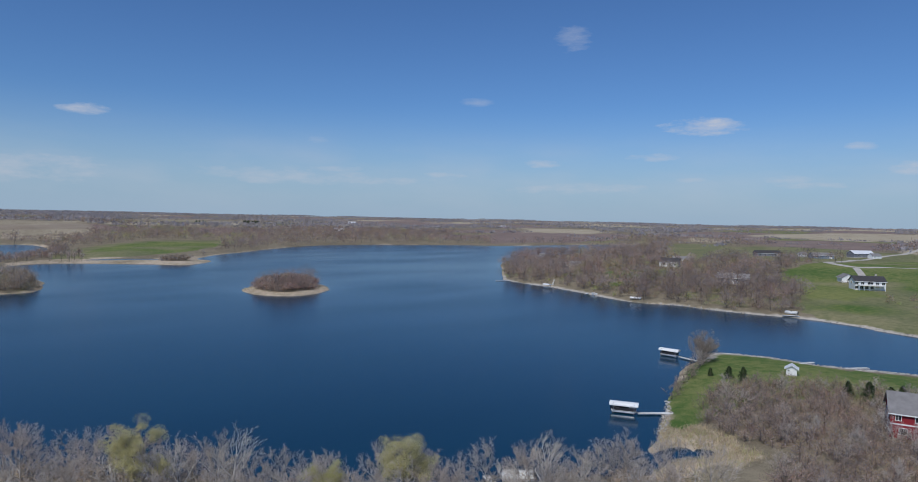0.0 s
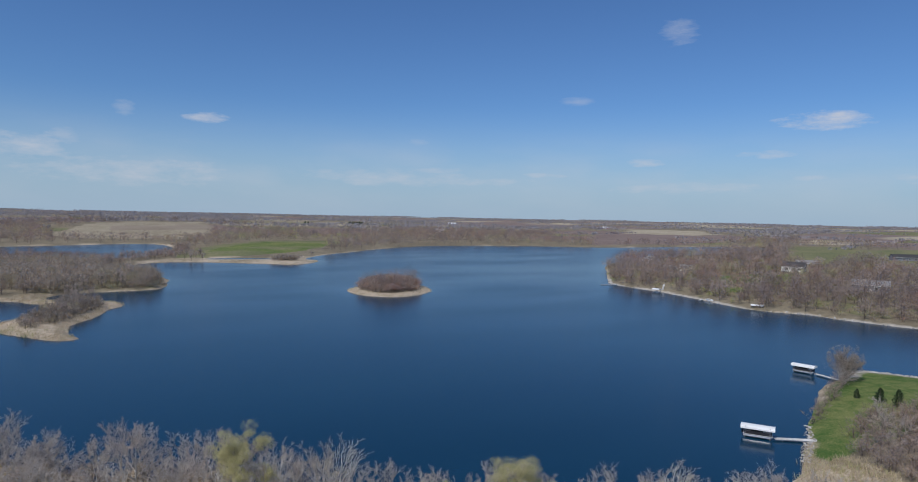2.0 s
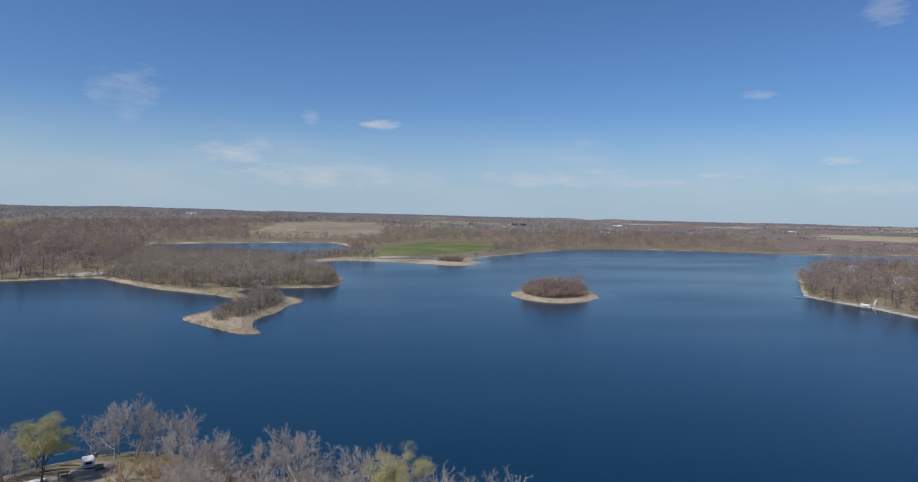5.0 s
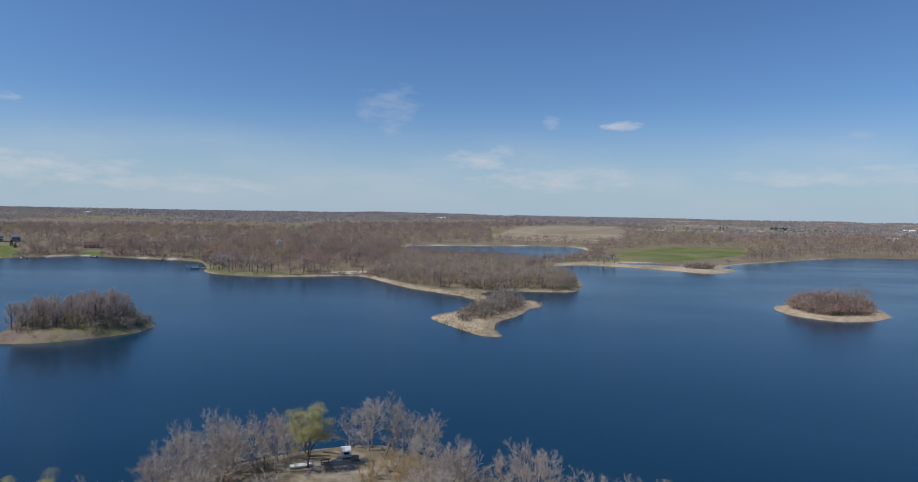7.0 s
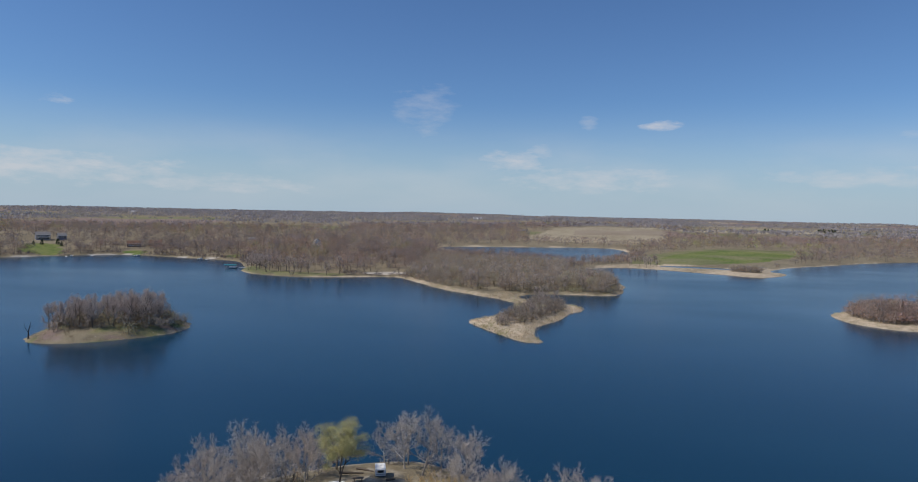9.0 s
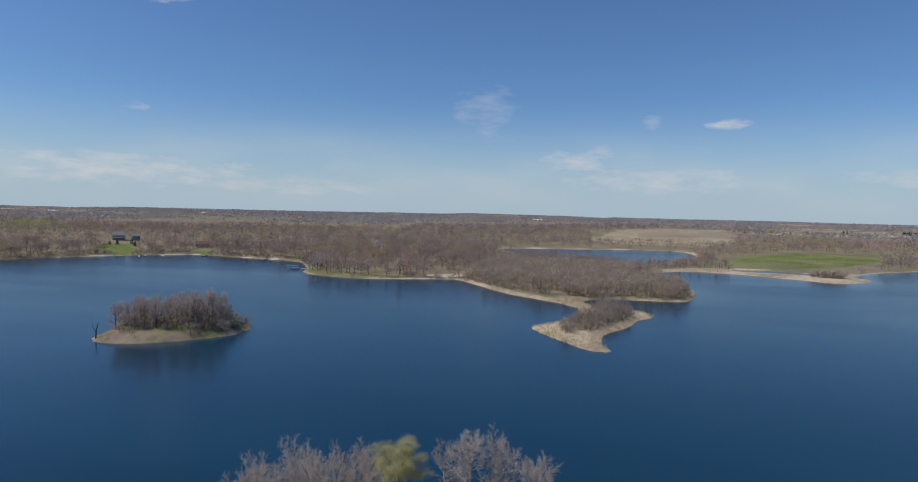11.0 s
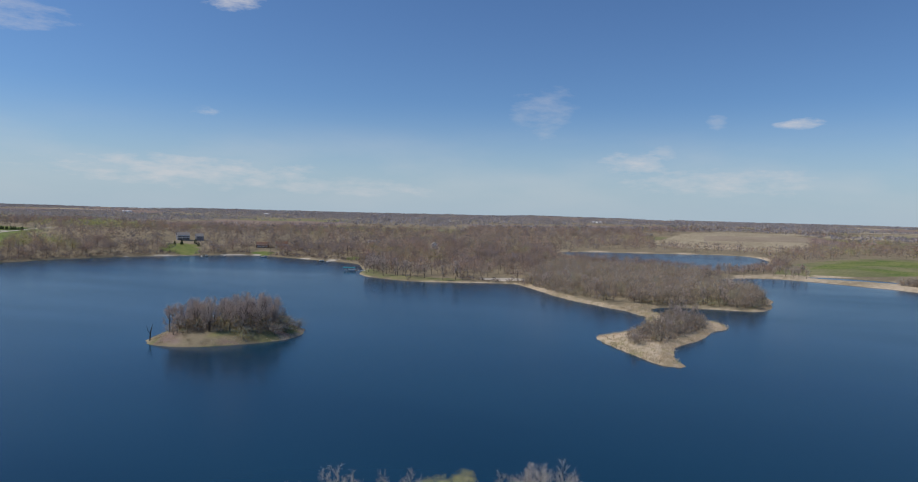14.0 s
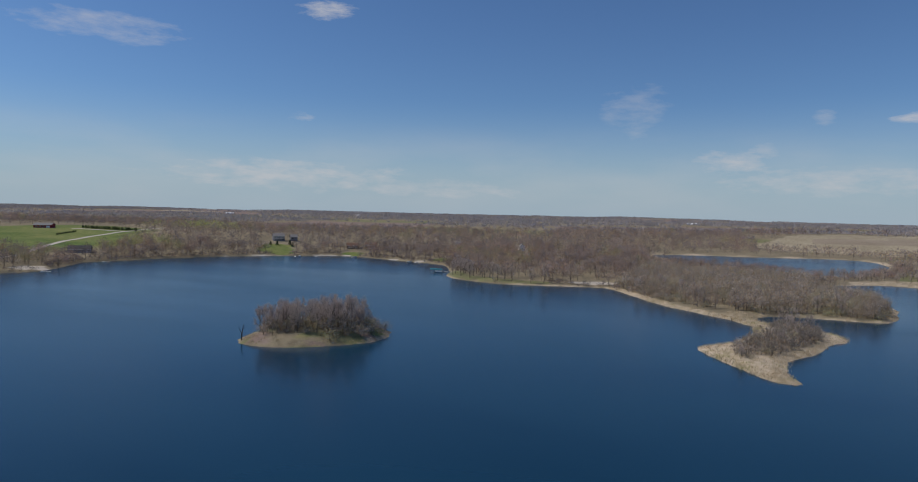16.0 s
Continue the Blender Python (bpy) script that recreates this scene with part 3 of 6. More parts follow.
LAWN, PASTURE, REED, GRAVEL = lawns(MX, MY), pastures(MX, MY), reeds(MX, MY), gravel(MX, MY)
MEADOW = LAWN * (((MX > 335) & (MY < 330)) | ((MX > 80) & (MX < 320) & (MY > 700)))
PASTURE = np.maximum(PASTURE, MEADOW)
LAWN = np.where(MEADOW > 0, LAWN * np.clip(2.6 * value_noise(MX, MY, 55, 51) - 0.55, 0.15, 1), LAWN)
CAPE = ((MX > 330) & (MX < 640) & (MY > 150) & (MY < 480)) * np.clip((value_noise(MX, MY, 28, 77) - 0.5) * 5, 0, 0.8)
FARM = np.where(SD > 30, farmland(MX, MY), 0)
FIELD_TAN = np.maximum(blob(MX, MY, [(1620, 640), (1760, 880), (2600, 850), (2500, 500), (1800, 430)]), blob(MX, MY, [(1300, 1150), (1400, 1330), (1520, 1270), (1430, 1100)]))
HILLSIDE = blob(MX, MY, [(-25, 1120), (-15, 1330), (60, 1490), (215, 1510), (225, 1330), (165, 1120)])
FIELD_TAN = np.maximum(FIELD_TAN, 0.52 * HILLSIDE)
FIELD_TAN = np.maximum(FIELD_TAN, 0.5 * blob(MX, MY, [(200, 1700), (300, 2080), (800, 2550), (950, 2300), (500, 1850), (330, 1680)]))
BEARING, RANGE = np.degrees(np.arctan2(MX, MY - 12)), np.hypot(MX, MY - 12)
MUTED = (BEARING > 36) & (BEARING < 66) & (RANGE < 2300)
FIELD_TAN = np.maximum(FIELD_TAN, ((BEARING > 45.3) & (BEARING < 51.3) & (RANGE > 1680) & (RANGE < 2150)) | ((BEARING > 59) & (BEARING < 63.5) & (RANGE > 1430) & (RANGE < 1600)))
FARM = np.where(MUTED & (FARM == 1), 2, FARM)
CROP = np.maximum((FARM == 1), FIELD_TAN).astype(float)
SOIL = np.maximum((FARM == 2).astype(float), blob(MX, MY, [(1000, 420), (1100, 520), (1400, 560), (1400, 400), (1100, 360)]))
PASTURE = np.maximum(PASTURE, (FARM == 3).astype(float)) * (1 - FIELD_TAN)
SOIL = SOIL * (1 - FIELD_TAN)
BANK = blob(MX, MY, [(-192, 245), (-160, 246), (-140, 266), (-140, 290), (-154, 292), (-162, 272), (-184, 264)]) * (SD < 11)
SOIL = np.maximum(SOIL, BANK * np.clip(3.2 * value_noise(MX, MY, 6, 29) - 1.15 + 0.02 * (MX + 165), 0, 1))
OPEN = np.maximum.reduce([LAWN, PASTURE, REED, GRAVEL, CROP, SOIL])
PASTURE = np.maximum.reduce([PASTURE * (1 - HILLSIDE), CAPE, 0.7 * BANK * (value_noise(MX, MY, 10, 33) > 0.56), blob(MX, MY, [(-36, 335), (-16, 302), (0, 300), (10, 350), (16, 390), (-8, 395), (-18, 360)])])


def fast_mesh(name, verts, faces, mats, attrs=None, smooth=False, normals=None):
    """A mesh from arrays of places and of triangles or quads, with soft normals where they are given."""
    me = bpy.data.meshes.new(name)
    verts, faces = np.asarray(verts, np.float32), np.asarray(faces, np.int32)
    k = faces.shape[1]
    me.vertices.add(len(verts))
    me.vertices.foreach_set("co", verts.ravel())
    me.loops.add(faces.size)
    me.loops.foreach_set("vertex_index", faces.ravel())
    me.polygons.add(len(faces))
    me.polygons.foreach_set("loop_start", np.arange(0, faces.size, k, dtype=np.int32))
    me.polygons.foreach_set("use_smooth", np.full(len(faces), smooth))
    for key, values in (attrs or {}).items():
        if np.ndim(values) == 2 and np.shape(values) == verts.shape:
            me.attributes.new(key, "FLOAT_VECTOR", "POINT").data.foreach_set("vector", np.asarray(values, np.float32).ravel())
            continue
        me.attributes.new(key, "FLOAT", "POINT").data.foreach_set("value", np.asarray(values, np.float32).ravel())
    for m in mats:
        me.materials.append(m)
    me.update(calc_edges=True)
    me.validate()
    if normals is not None:
        me.attributes.new("custom_normal", "FLOAT_VECTOR", "POINT").data.foreach_set("vector", np.asarray(normals, np.float32).ravel())
        me.update()
    return me


rows_n, cols_n = MX.shape
idx = np.arange(rows_n * cols_n).reshape(rows_n, cols_n)
quads = np.stack([idx[:-1, :-1], idx[:-1, 1:], idx[1:, 1:], idx[1:, :-1]], -1).reshape(-1, 4)
ground = new("ground", fast_mesh("ground", np.stack([MX, MY, Z], -1).reshape(-1, 3), quads, [mat_ground],
                                 dict(lawn=LAWN, pasture=PASTURE, reed=REED, gravel=GRAVEL, crop=CROP, soil=SOIL), smooth=True))
tagged(ground, "rolling spring countryside of leaf litter, lawns and dry fields", "ground", kind="structure")
WX, WY, CALM = MX[::2, ::2], MY[::2, ::2], np.exp(np.minimum(SD, 0) / 22)[::2, ::2]
idx = np.arange(WX.size).reshape(WX.shape)
quads = np.stack([idx[:-1, :-1], idx[:-1, 1:], idx[1:, 1:], idx[1:, :-1]], -1).reshape(-1, 4)
water = new("water", fast_mesh("water", np.stack([WX, WY, np.zeros_like(WX)], -1).reshape(-1, 3), quads, [mat_water], dict(calm=CALM)))
tagged(water, "deep blue rippled lake water", "lake", kind="structure")


def drive(name, label, points, width):
    """A gravel drive draped on the land, as a strip with a slight crown."""
    p = []
    for a, c in zip(points[:-1], points[1:]):
        n = max(2, int(math.dist(a, c) / 6))
        p += [(a[0] + (c[0] - a[0]) * k / n, a[1] + (c[1] - a[1]) * k / n) for k in range(n)]
    p = np.array(p + [points[-1]], float)
    for _ in range(6):
        p[1:-1] = (p[:-2] + p[1:-1] * 2 + p[2:]) / 4
    t = np.gradient(p, axis=0)
    t /= np.linalg.norm(t, axis=1, keepdims=True)
    side = np.c_[-t[:, 1], t[:, 0]]
    v = []
    for off, up in ((-0.5, 0.10), (0.0, 0.28), (0.5, 0.10)):
        q = p + side * off * width
        v.append(np.c_[q, sample(Z, q[:, 0], q[:, 1]) + up])
    n = len(p)
    v = np.concatenate(v)
    f = [(k + c * n, k + 1 + c * n, k + 1 + (c + 1) * n, k + (c + 1) * n) for c in (0, 1) for k in range(n - 1)]
    return tagged(new(name, fast_mesh(name, v, f, [mat_gravel])), label, "road", kind="structure")


mat_gravel = material("pale_gravel", (0.50, 0.46, 0.40), 0.95, 0.2, 0.5, 0.4)
drive("road", "pale gravel drive over the green hillside", [(-565, 368), (-612, 423), (-700, 530), (-745, 617), (-800, 720)], 6)
drive("road", "pale gravel drive to the red house", [(-742, 612), (-790, 604), (-815, 592)], 7)
drive("road", "gravel farm road across the meadow", [(900, 60), (700, 150), (575, 200), (600, 232), (655, 250), (820, 280), (1000, 290), (1300, 350)], 8)
drive("road", "gravel drive to the lake house", [(575, 200), (530, 180), (497, 168)], 5)


# ---- trees ----
def tube(points, radii, sides):
    """A tapered tube along points, as places and triangles."""
    p = np.asarray(points, float)
    t = np.gradient(p, axis=0)
    t /= np.linalg.norm(t, axis=1, keepdims=True) + 1e-9
    ref = np.where(np.abs(t[:, 2:3]) > 0.9, (1.0, 0, 0), (0, 0, 1.0))
    a = np.cross(t, ref)
    a /= np.linalg.norm(a, axis=1, keepdims=True) + 1e-9
    c = np.cross(t, a)
    ang = np.arange(sides) * 2 * np.pi / sides
    ring = (a[:, None] * np.cos(ang)[None, :, None] + c[:, None] * np.sin(ang)[None, :, None]) * np.asarray(radii)[:, None, None]
    v = (p[:, None] + ring).reshape(-1, 3)
    f = []
    for k in range(len(p) - 1):
        for s in range(sides):
            q, r = k * sides + s, k * sides + (s + 1) % sides
            f += [(q, r, r + sides), (q, r + sides, q + sides)]
    return v, np.array(f)


def unit(v):
    return v / (np.linalg.norm(v, axis=-1, keepdims=True) + 1e-9)


def face_normals(v, f):
    return unit(np.cross(v[f[:, 1]] - v[f[:, 0]], v[f[:, 2]] - v[f[:, 0]]))


def round_normals(v, f):
    """Soft normals of a tube or other smooth solid."""
    out, fn = np.zeros(v.shape), face_normals(v, f)
    for k in range(3):
        np.add.at(out, f[:, k], fn)
    return unit(out)


def slivers(base, tip, width, rng, face=None, dome=None, grain=0.3):
    """One thin triangle for each twig, turned towards face or at random; dome: the way that the crown's surface faces there."""
    d = tip - base
    side = unit(np.cross(d, rng.normal(size=d.shape) if face is None else face))
    w = np.asarray(width).reshape(-1, 1)
    if dome is not None:
        side = side * np.where((np.cross(side, d) * dome).sum(1, keepdims=True) < 0, -1.0, 1.0)
    v = np.stack([base - side * w * 0.5, base + side * w * 0.5, tip], 1).reshape(-1, 3)
    f = np.arange(len(v)).reshape(-1, 3)
    if dome is None:
        return v, f
    return v, f, np.repeat(unit(unit(dome) + grain * face_normals(v, f)), 3, 0)


def flakes(at, size, rng, dome=None):
    """Small leaf clusters: one triangle each, turned at random."""
    a, c = unit(rng.normal(size=at.shape)), rng.normal(size=at.shape)
    c = unit(np.cross(a, c))
    s = np.asarray(size).reshape(-1, 1)
    if dome is not None:
        c = c * np.where((np.cross(a, c) * dome).sum(1, keepdims=True) < 0, -1.0, 1.0)
    v = np.stack([at - a * s * 0.6, at + a * s * 0.6, at + c * s], 1).reshape(-1, 3)
    f = np.arange(len(v)).reshape(-1, 3)
    if dome is None:
        return v, f
    return v, f, np.repeat(unit(unit(dome) + 0.35 * face_normals(v, f)), 3, 0)


def joined(pieces):
    """Several pieces as one, with soft normals where any of them has some."""
    vs, fs, ns, n = [], [], [], 0
    soft = any(len(p) > 2 for p in pieces)
    for p in pieces:
        vs.append(p[0])
        fs.append(p[1] + n)
        n += len(p[0])
        if soft:
            ns.append(p[2] if len(p) > 2 else round_normals(p[0], p[1]))
    out = (np.concatenate(vs), np.concatenate(fs))
    return out + (np.concatenate(ns),) if soft else out


def bowed(start, way, length, count, lift, rng, wobble=0.08):
    s = np.linspace(0, 1, count)[:, None]
    pts = start + way * length * s + np.array([0, 0, 1.0]) * lift * length * s**2
    return pts + rng.normal(size=(count, 3)) * wobble * length * s * (1 - 0.4 * s)


def tree(seed, height=13, spread=4.6, limbs=9, branches=7, twigs=9, fine=3, sides=(6, 4, 3), width=0.05, leaf=0, bare_to=0.25, droop=0.0, stems=1):
    """A bare spring tree, as the wood of trunk and limbs and the crown of branches and twigs."""
    rng = np.random.default_rng(seed)
    wood, crown, limb_lines, branch_lines = [], [], [], []
    starts, ways, lens = [], [], []
    for s in range(stems):
        lean = rng.normal(size=2) * (0.03 if stems == 1 else 0.25)
        n = 6 if sides[0] > 3 else 3
        z = np.linspace(0, 0.8 * height * rng.uniform(0.8, 1), n)
        trunk = np.stack([lean[0] * z, lean[1] * z, z], 1) + np.r_[np.zeros((1, 3)), rng.normal(size=(n - 1, 3)) * 0.015 * height * (1, 1, 0)]
        rad = 0.02 * height / stems**0.5 * np.linspace(1, 0.22, n) ** 0.9
        rad[0] *= 1.35
        wood.append(tube(trunk, rad, sides[0]))
        count = max(2, limbs // stems)
        for k in range(count):
            u = bare_to + (0.98 - bare_to) * (k + rng.uniform(0, 0.8)) / count
            f = u * (n - 1)
            i = min(int(f), n - 2)
            start = trunk[i] + (trunk[i + 1] - trunk[i]) * (f - i)
            ang = k * 2.4 + rng.uniform(-0.5, 0.5) + s
            tilt = rng.uniform(0.55, 1.05) * (1.15 - 0.6 * u)
            way = np.array([np.cos(ang) * np.sin(tilt), np.sin(ang) * np.sin(tilt), np.cos(tilt)])
            length = spread * rng.uniform(0.75, 1.2) * (1.1 - 0.45 * abs(u - 0.45))
            pts = bowed(start, way, length, 4 if sides[1] > 3 else 3, 0.22 - droop, rng)
            limb_lines.append(pts)
            for q in range(branches):
                v = rng.uniform(0.25, 1.0) * (len(pts) - 1)
                i = min(int(v), len(pts) - 2)
                st = pts[i] + (pts[i + 1] - pts[i]) * (v - i)
                w = way * 0.7 + rng.normal(size=3) * 0.55 + (0, 0, 0.35 - droop)
                w /= np.linalg.norm(w)
                ln = length * rng.uniform(0.28, 0.55)
                branch_lines.append(bowed(st, w, ln, 3 if sides[0] > 4 else 2, 0.12 - droop, rng))
                starts.append(st), ways.append(w), lens.append(ln)
    starts, ways, lens = np.array(starts), np.array(ways), np.array(lens)
    k = np.repeat(np.arange(len(starts)), twigs)
    u = rng.uniform(0.15, 1.0, len(k))[:, None]
    base = starts[k] + ways[k] * lens[k, None] * u
    w = ways[k] * 0.6 + rng.normal(size=(len(k), 3)) * 0.6 + (0, 0, 0.3 - 2 * droop)
    w /= np.linalg.norm(w, axis=1, keepdims=True)
    tl = height * rng.uniform(0.05, 0.12, len(k))
    tip = base + w * tl[:, None]
    mid, reach = np.array([0, 0, 0.56 * height * 0.95]), np.percentile(np.hypot(tip[:, 0], tip[:, 1]), 88)
    tall = np.percentile(tip[:, 2], 96) - mid[2]

    def rounded_off(p):
        return (((p - mid) / (reach, reach, max(tall, 0.3 * height))) ** 2).sum(1) < 1.12

    for pts in limb_lines:
        while stems == 1 and not rounded_off(pts[-1:] * 1.02)[0] and np.linalg.norm(pts[-1] - pts[0]) > 0.1 * height:
            pts = pts[0] + (pts - pts[0]) * 0.88
        wood.append(tube(pts, np.linspace(0.0095, 0.0026, len(pts)) * height / stems**0.3, sides[1]))
    for pts in branch_lines:
        if stems > 1 or rounded_off(pts[-1:])[0]:
            crown.append(tube(pts, np.linspace(0.0036, 0.0010, len(pts)) * height, 3))
    ok = rounded_off(tip) if stems == 1 else np.full(len(tip), True)
    heart = mid * (1, 1, 0.8)
    if stems > 1:
        heart = np.array([0, 0, 0.15 * height])
    crown.append(slivers(base[ok], tip[ok], np.full(ok.sum(), width), rng, dome=unit(tip[ok] - heart) + (0, 0, 0.2)))
    ends = tip[ok]
    if fine:
        m = np.repeat(np.arange(len(k))[ok], fine)
        b2 = base[m] + w[m] * (tl[m] * rng.uniform(0.2, 1.0, len(m)))[:, None]
        w2 = w[m] * 0.6 + rng.normal(size=(len(m), 3)) * 0.7 + (0, 0, 0.15 - 2 * droop)
        t2 = b2 + w2 * (height * rng.uniform(0.025, 0.06, len(m)))[:, None]
        good = rounded_off(t2) if stems == 1 else np.full(len(t2), True)
        crown.append(slivers(b2[good], t2[good], np.full(good.sum(), width * 0.75), rng, dome=unit(t2[good] - heart) + (0, 0, 0.2)))
        ends = np.concatenate([ends, t2[good]])
    grown = max(p[0][:, 2].max() for p in crown)
    for v, *_ in wood + crown:
        v *= (height / grown) ** np.array([0.6, 0.6, 1.0])
    ends = ends * (height / grown) ** np.array([0.6, 0.6, 1.0])
    leaves = None
    if leaf:
        inner = ends[(ends[:, 2] > 0.3 * height) & (np.hypot(ends[:, 0], ends[:, 1]) < np.percentile(np.hypot(ends[:, 0], ends[:, 1]), 85))]
        knots = inner[rng.integers(0, len(inner), 60)]
        way = rng.normal(size=(leaf, 3))
        at = knots[rng.integers(0, 60, leaf)] + way / np.linalg.norm(way, axis=1, keepdims=True) * rng.uniform(0.2, 1.0, (leaf, 1)) ** 0.5 * (1.25, 1.25, 0.8)
        leaves = flakes(at, rng.uniform(0.08, 0.17, leaf), rng)
    return joined(wood), joined(crown), leaves


def limbed_tree(seed, height=13, limbs=7, forks=(5, 5), twigs=7, fine=2, width=0.05, fork_at=0.26, girth=0.017, open_out=1.0, leaf=0, leafy=(0.0, 1.0)):
    """A bare hardwood: a trunk that forks into rising limbs, branches and sprays of twigs; leaf: young leaf clusters, on the share leafy of its height."""
    rng = np.random.default_rng(seed)
    n = 7
    z = np.linspace(0, 0.74 * height, n)
    lean = rng.normal(size=2) * 0.05
    trunk = np.stack([lean[0] * z, lean[1] * z, z], 1)
    trunk[1:, :2] += np.cumsum(rng.normal(size=(n - 1, 2)) * 0.012 * height, 0)
    rad = girth * height * np.linspace(1, 0.25, n) ** 0.9
    rad[0] *= 1.4
    wood, crown, tips3, ways3, lens3 = [tube(trunk, rad, 6)], [], [], [], []

    def child(pts, v, spread_by, lift):
        i = min(int(v * (len(pts) - 1)), len(pts) - 2)
        st = pts[i] + (pts[i + 1] - pts[i]) * (v * (len(pts) - 1) - i)
        way = unit(pts[i + 1] - pts[i])
        off = np.cross(way, rng.normal(size=3))
        return st, unit(way * 0.8 + unit(off) * spread_by + np.array([0, 0, lift]))

    for k in range(limbs):
        u = fork_at + (0.97 - fork_at) * (k + rng.uniform(0, 0.7)) / limbs
        i = min(int(u * (n - 1)), n - 2)
        st = trunk[i] + (trunk[i + 1] - trunk[i]) * (u * (n - 1) - i)
        ang, tilt = k * 2.4 + rng.uniform(-0.4, 0.4), (1.15 - 0.85 * u) * rng.uniform(0.8, 1.1) * open_out
        way = np.array([np.cos(ang) * np.sin(tilt), np.sin(ang) * np.sin(tilt), np.cos(tilt)])
        length = height * 0.47 * (1.12 - 0.5 * u) * rng.uniform(0.85, 1.15)
        limb = bowed(st, way, length, 5, 0.22, rng, 0.05)
        wood.append(tube(limb, np.linspace(0.55, 0.16, 5) * rad[i] + 0.012, 4))
        for q in range(forks[0]):
            s2, w2 = child(limb, 0.25 + 0.75 * (q + rng.uniform(0, 1)) / forks[0], 0.62, 0.12)
            l2 = length * rng.uniform(0.38, 0.6)
            br = bowed(s2, w2, l2, 4, 0.15, rng, 0.06)
            wood.append(tube(br, np.linspace(0.0042, 0.0018, 4) * height, 3))
            for r in range(forks[1]):
                s3, w3 = child(br, 0.2 + 0.8 * (r + rng.uniform(0, 1)) / forks[1], 0.7, 0.15)
                l3 = l2 * rng.uniform(0.35, 0.6)
                crown.append(tube(np.stack([s3, s3 + w3 * l3]), (0.0020 * height, 0.0009 * height), 3))
                tips3.append(s3), ways3.append(w3), lens3.append(l3)
    starts, ways, lens = np.array(tips3), np.array(ways3), np.array(lens3)
    heart = np.array([lean[0] * 5, lean[1] * 5, 0.5 * height])
    k = np.repeat(np.arange(len(starts)), twigs)
    base = starts[k] + ways[k] * (lens[k] * rng.uniform(0.2, 1.0, len(k)))[:, None]
    w = unit(ways[k] * 0.8 + rng.normal(size=(len(k), 3)) * 0.5 + (0, 0, 0.2))
    tl = height * rng.uniform(0.035, 0.08, len(k))
    tip = base + w * tl[:, None]
    crown.append(slivers(base, tip, np.full(len(k), width), rng, dome=unit(tip - heart) + (0, 0, 0.25), grain=0.6))
    if fine:
        m = np.repeat(np.arange(len(k)), fine)
        b2 = base[m] + w[m] * (tl[m] * rng.uniform(0.2, 0.9, len(m)))[:, None]
        w2 = unit(w[m] * 0.8 + rng.normal(size=(len(m), 3)) * 0.55 + (0, 0, 0.1))
        t2 = b2 + w2 * (height * rng.uniform(0.02, 0.05, len(m)))[:, None]
        crown.append(slivers(b2, t2, np.full(len(m), width * 0.7), rng, dome=unit(t2 - heart) + (0, 0, 0.25), grain=0.6))
    grown = max(p[0][:, 2].max() for p in crown)
    for v, *_ in wood + crown:
        v *= (height / grown) ** np.array([0.6, 0.6, 1.0])
    leaves = None
    if leaf:
        ends = tip * (height / grown) ** np.array([0.6, 0.6, 1.0])
        ends = ends[(ends[:, 2] > (leafy[0] * 0.8 + 0.2) * height) & (ends[:, 2] < leafy[1] * height)]
        knots = ends[rng.integers(0, len(ends), 110)]
        out = unit(rng.normal(size=(leaf, 3)) + (0, 0, 0.3))
        which = rng.integers(0, 110, leaf)
        at = knots[which] + out * rng.uniform(0.1, 1.0, (leaf, 1)) ** 0.6 * (1.2, 1.2, 0.75) * rng.uniform(0.6, 1.3, 110)[which][:, None]
        leaves = flakes(at, rng.uniform(0.06, 0.14, leaf), rng, dome=out + unit(at - heart) * 0.8 + (0, 0, 0.25))
    return joined(wood), joined(crown), leaves


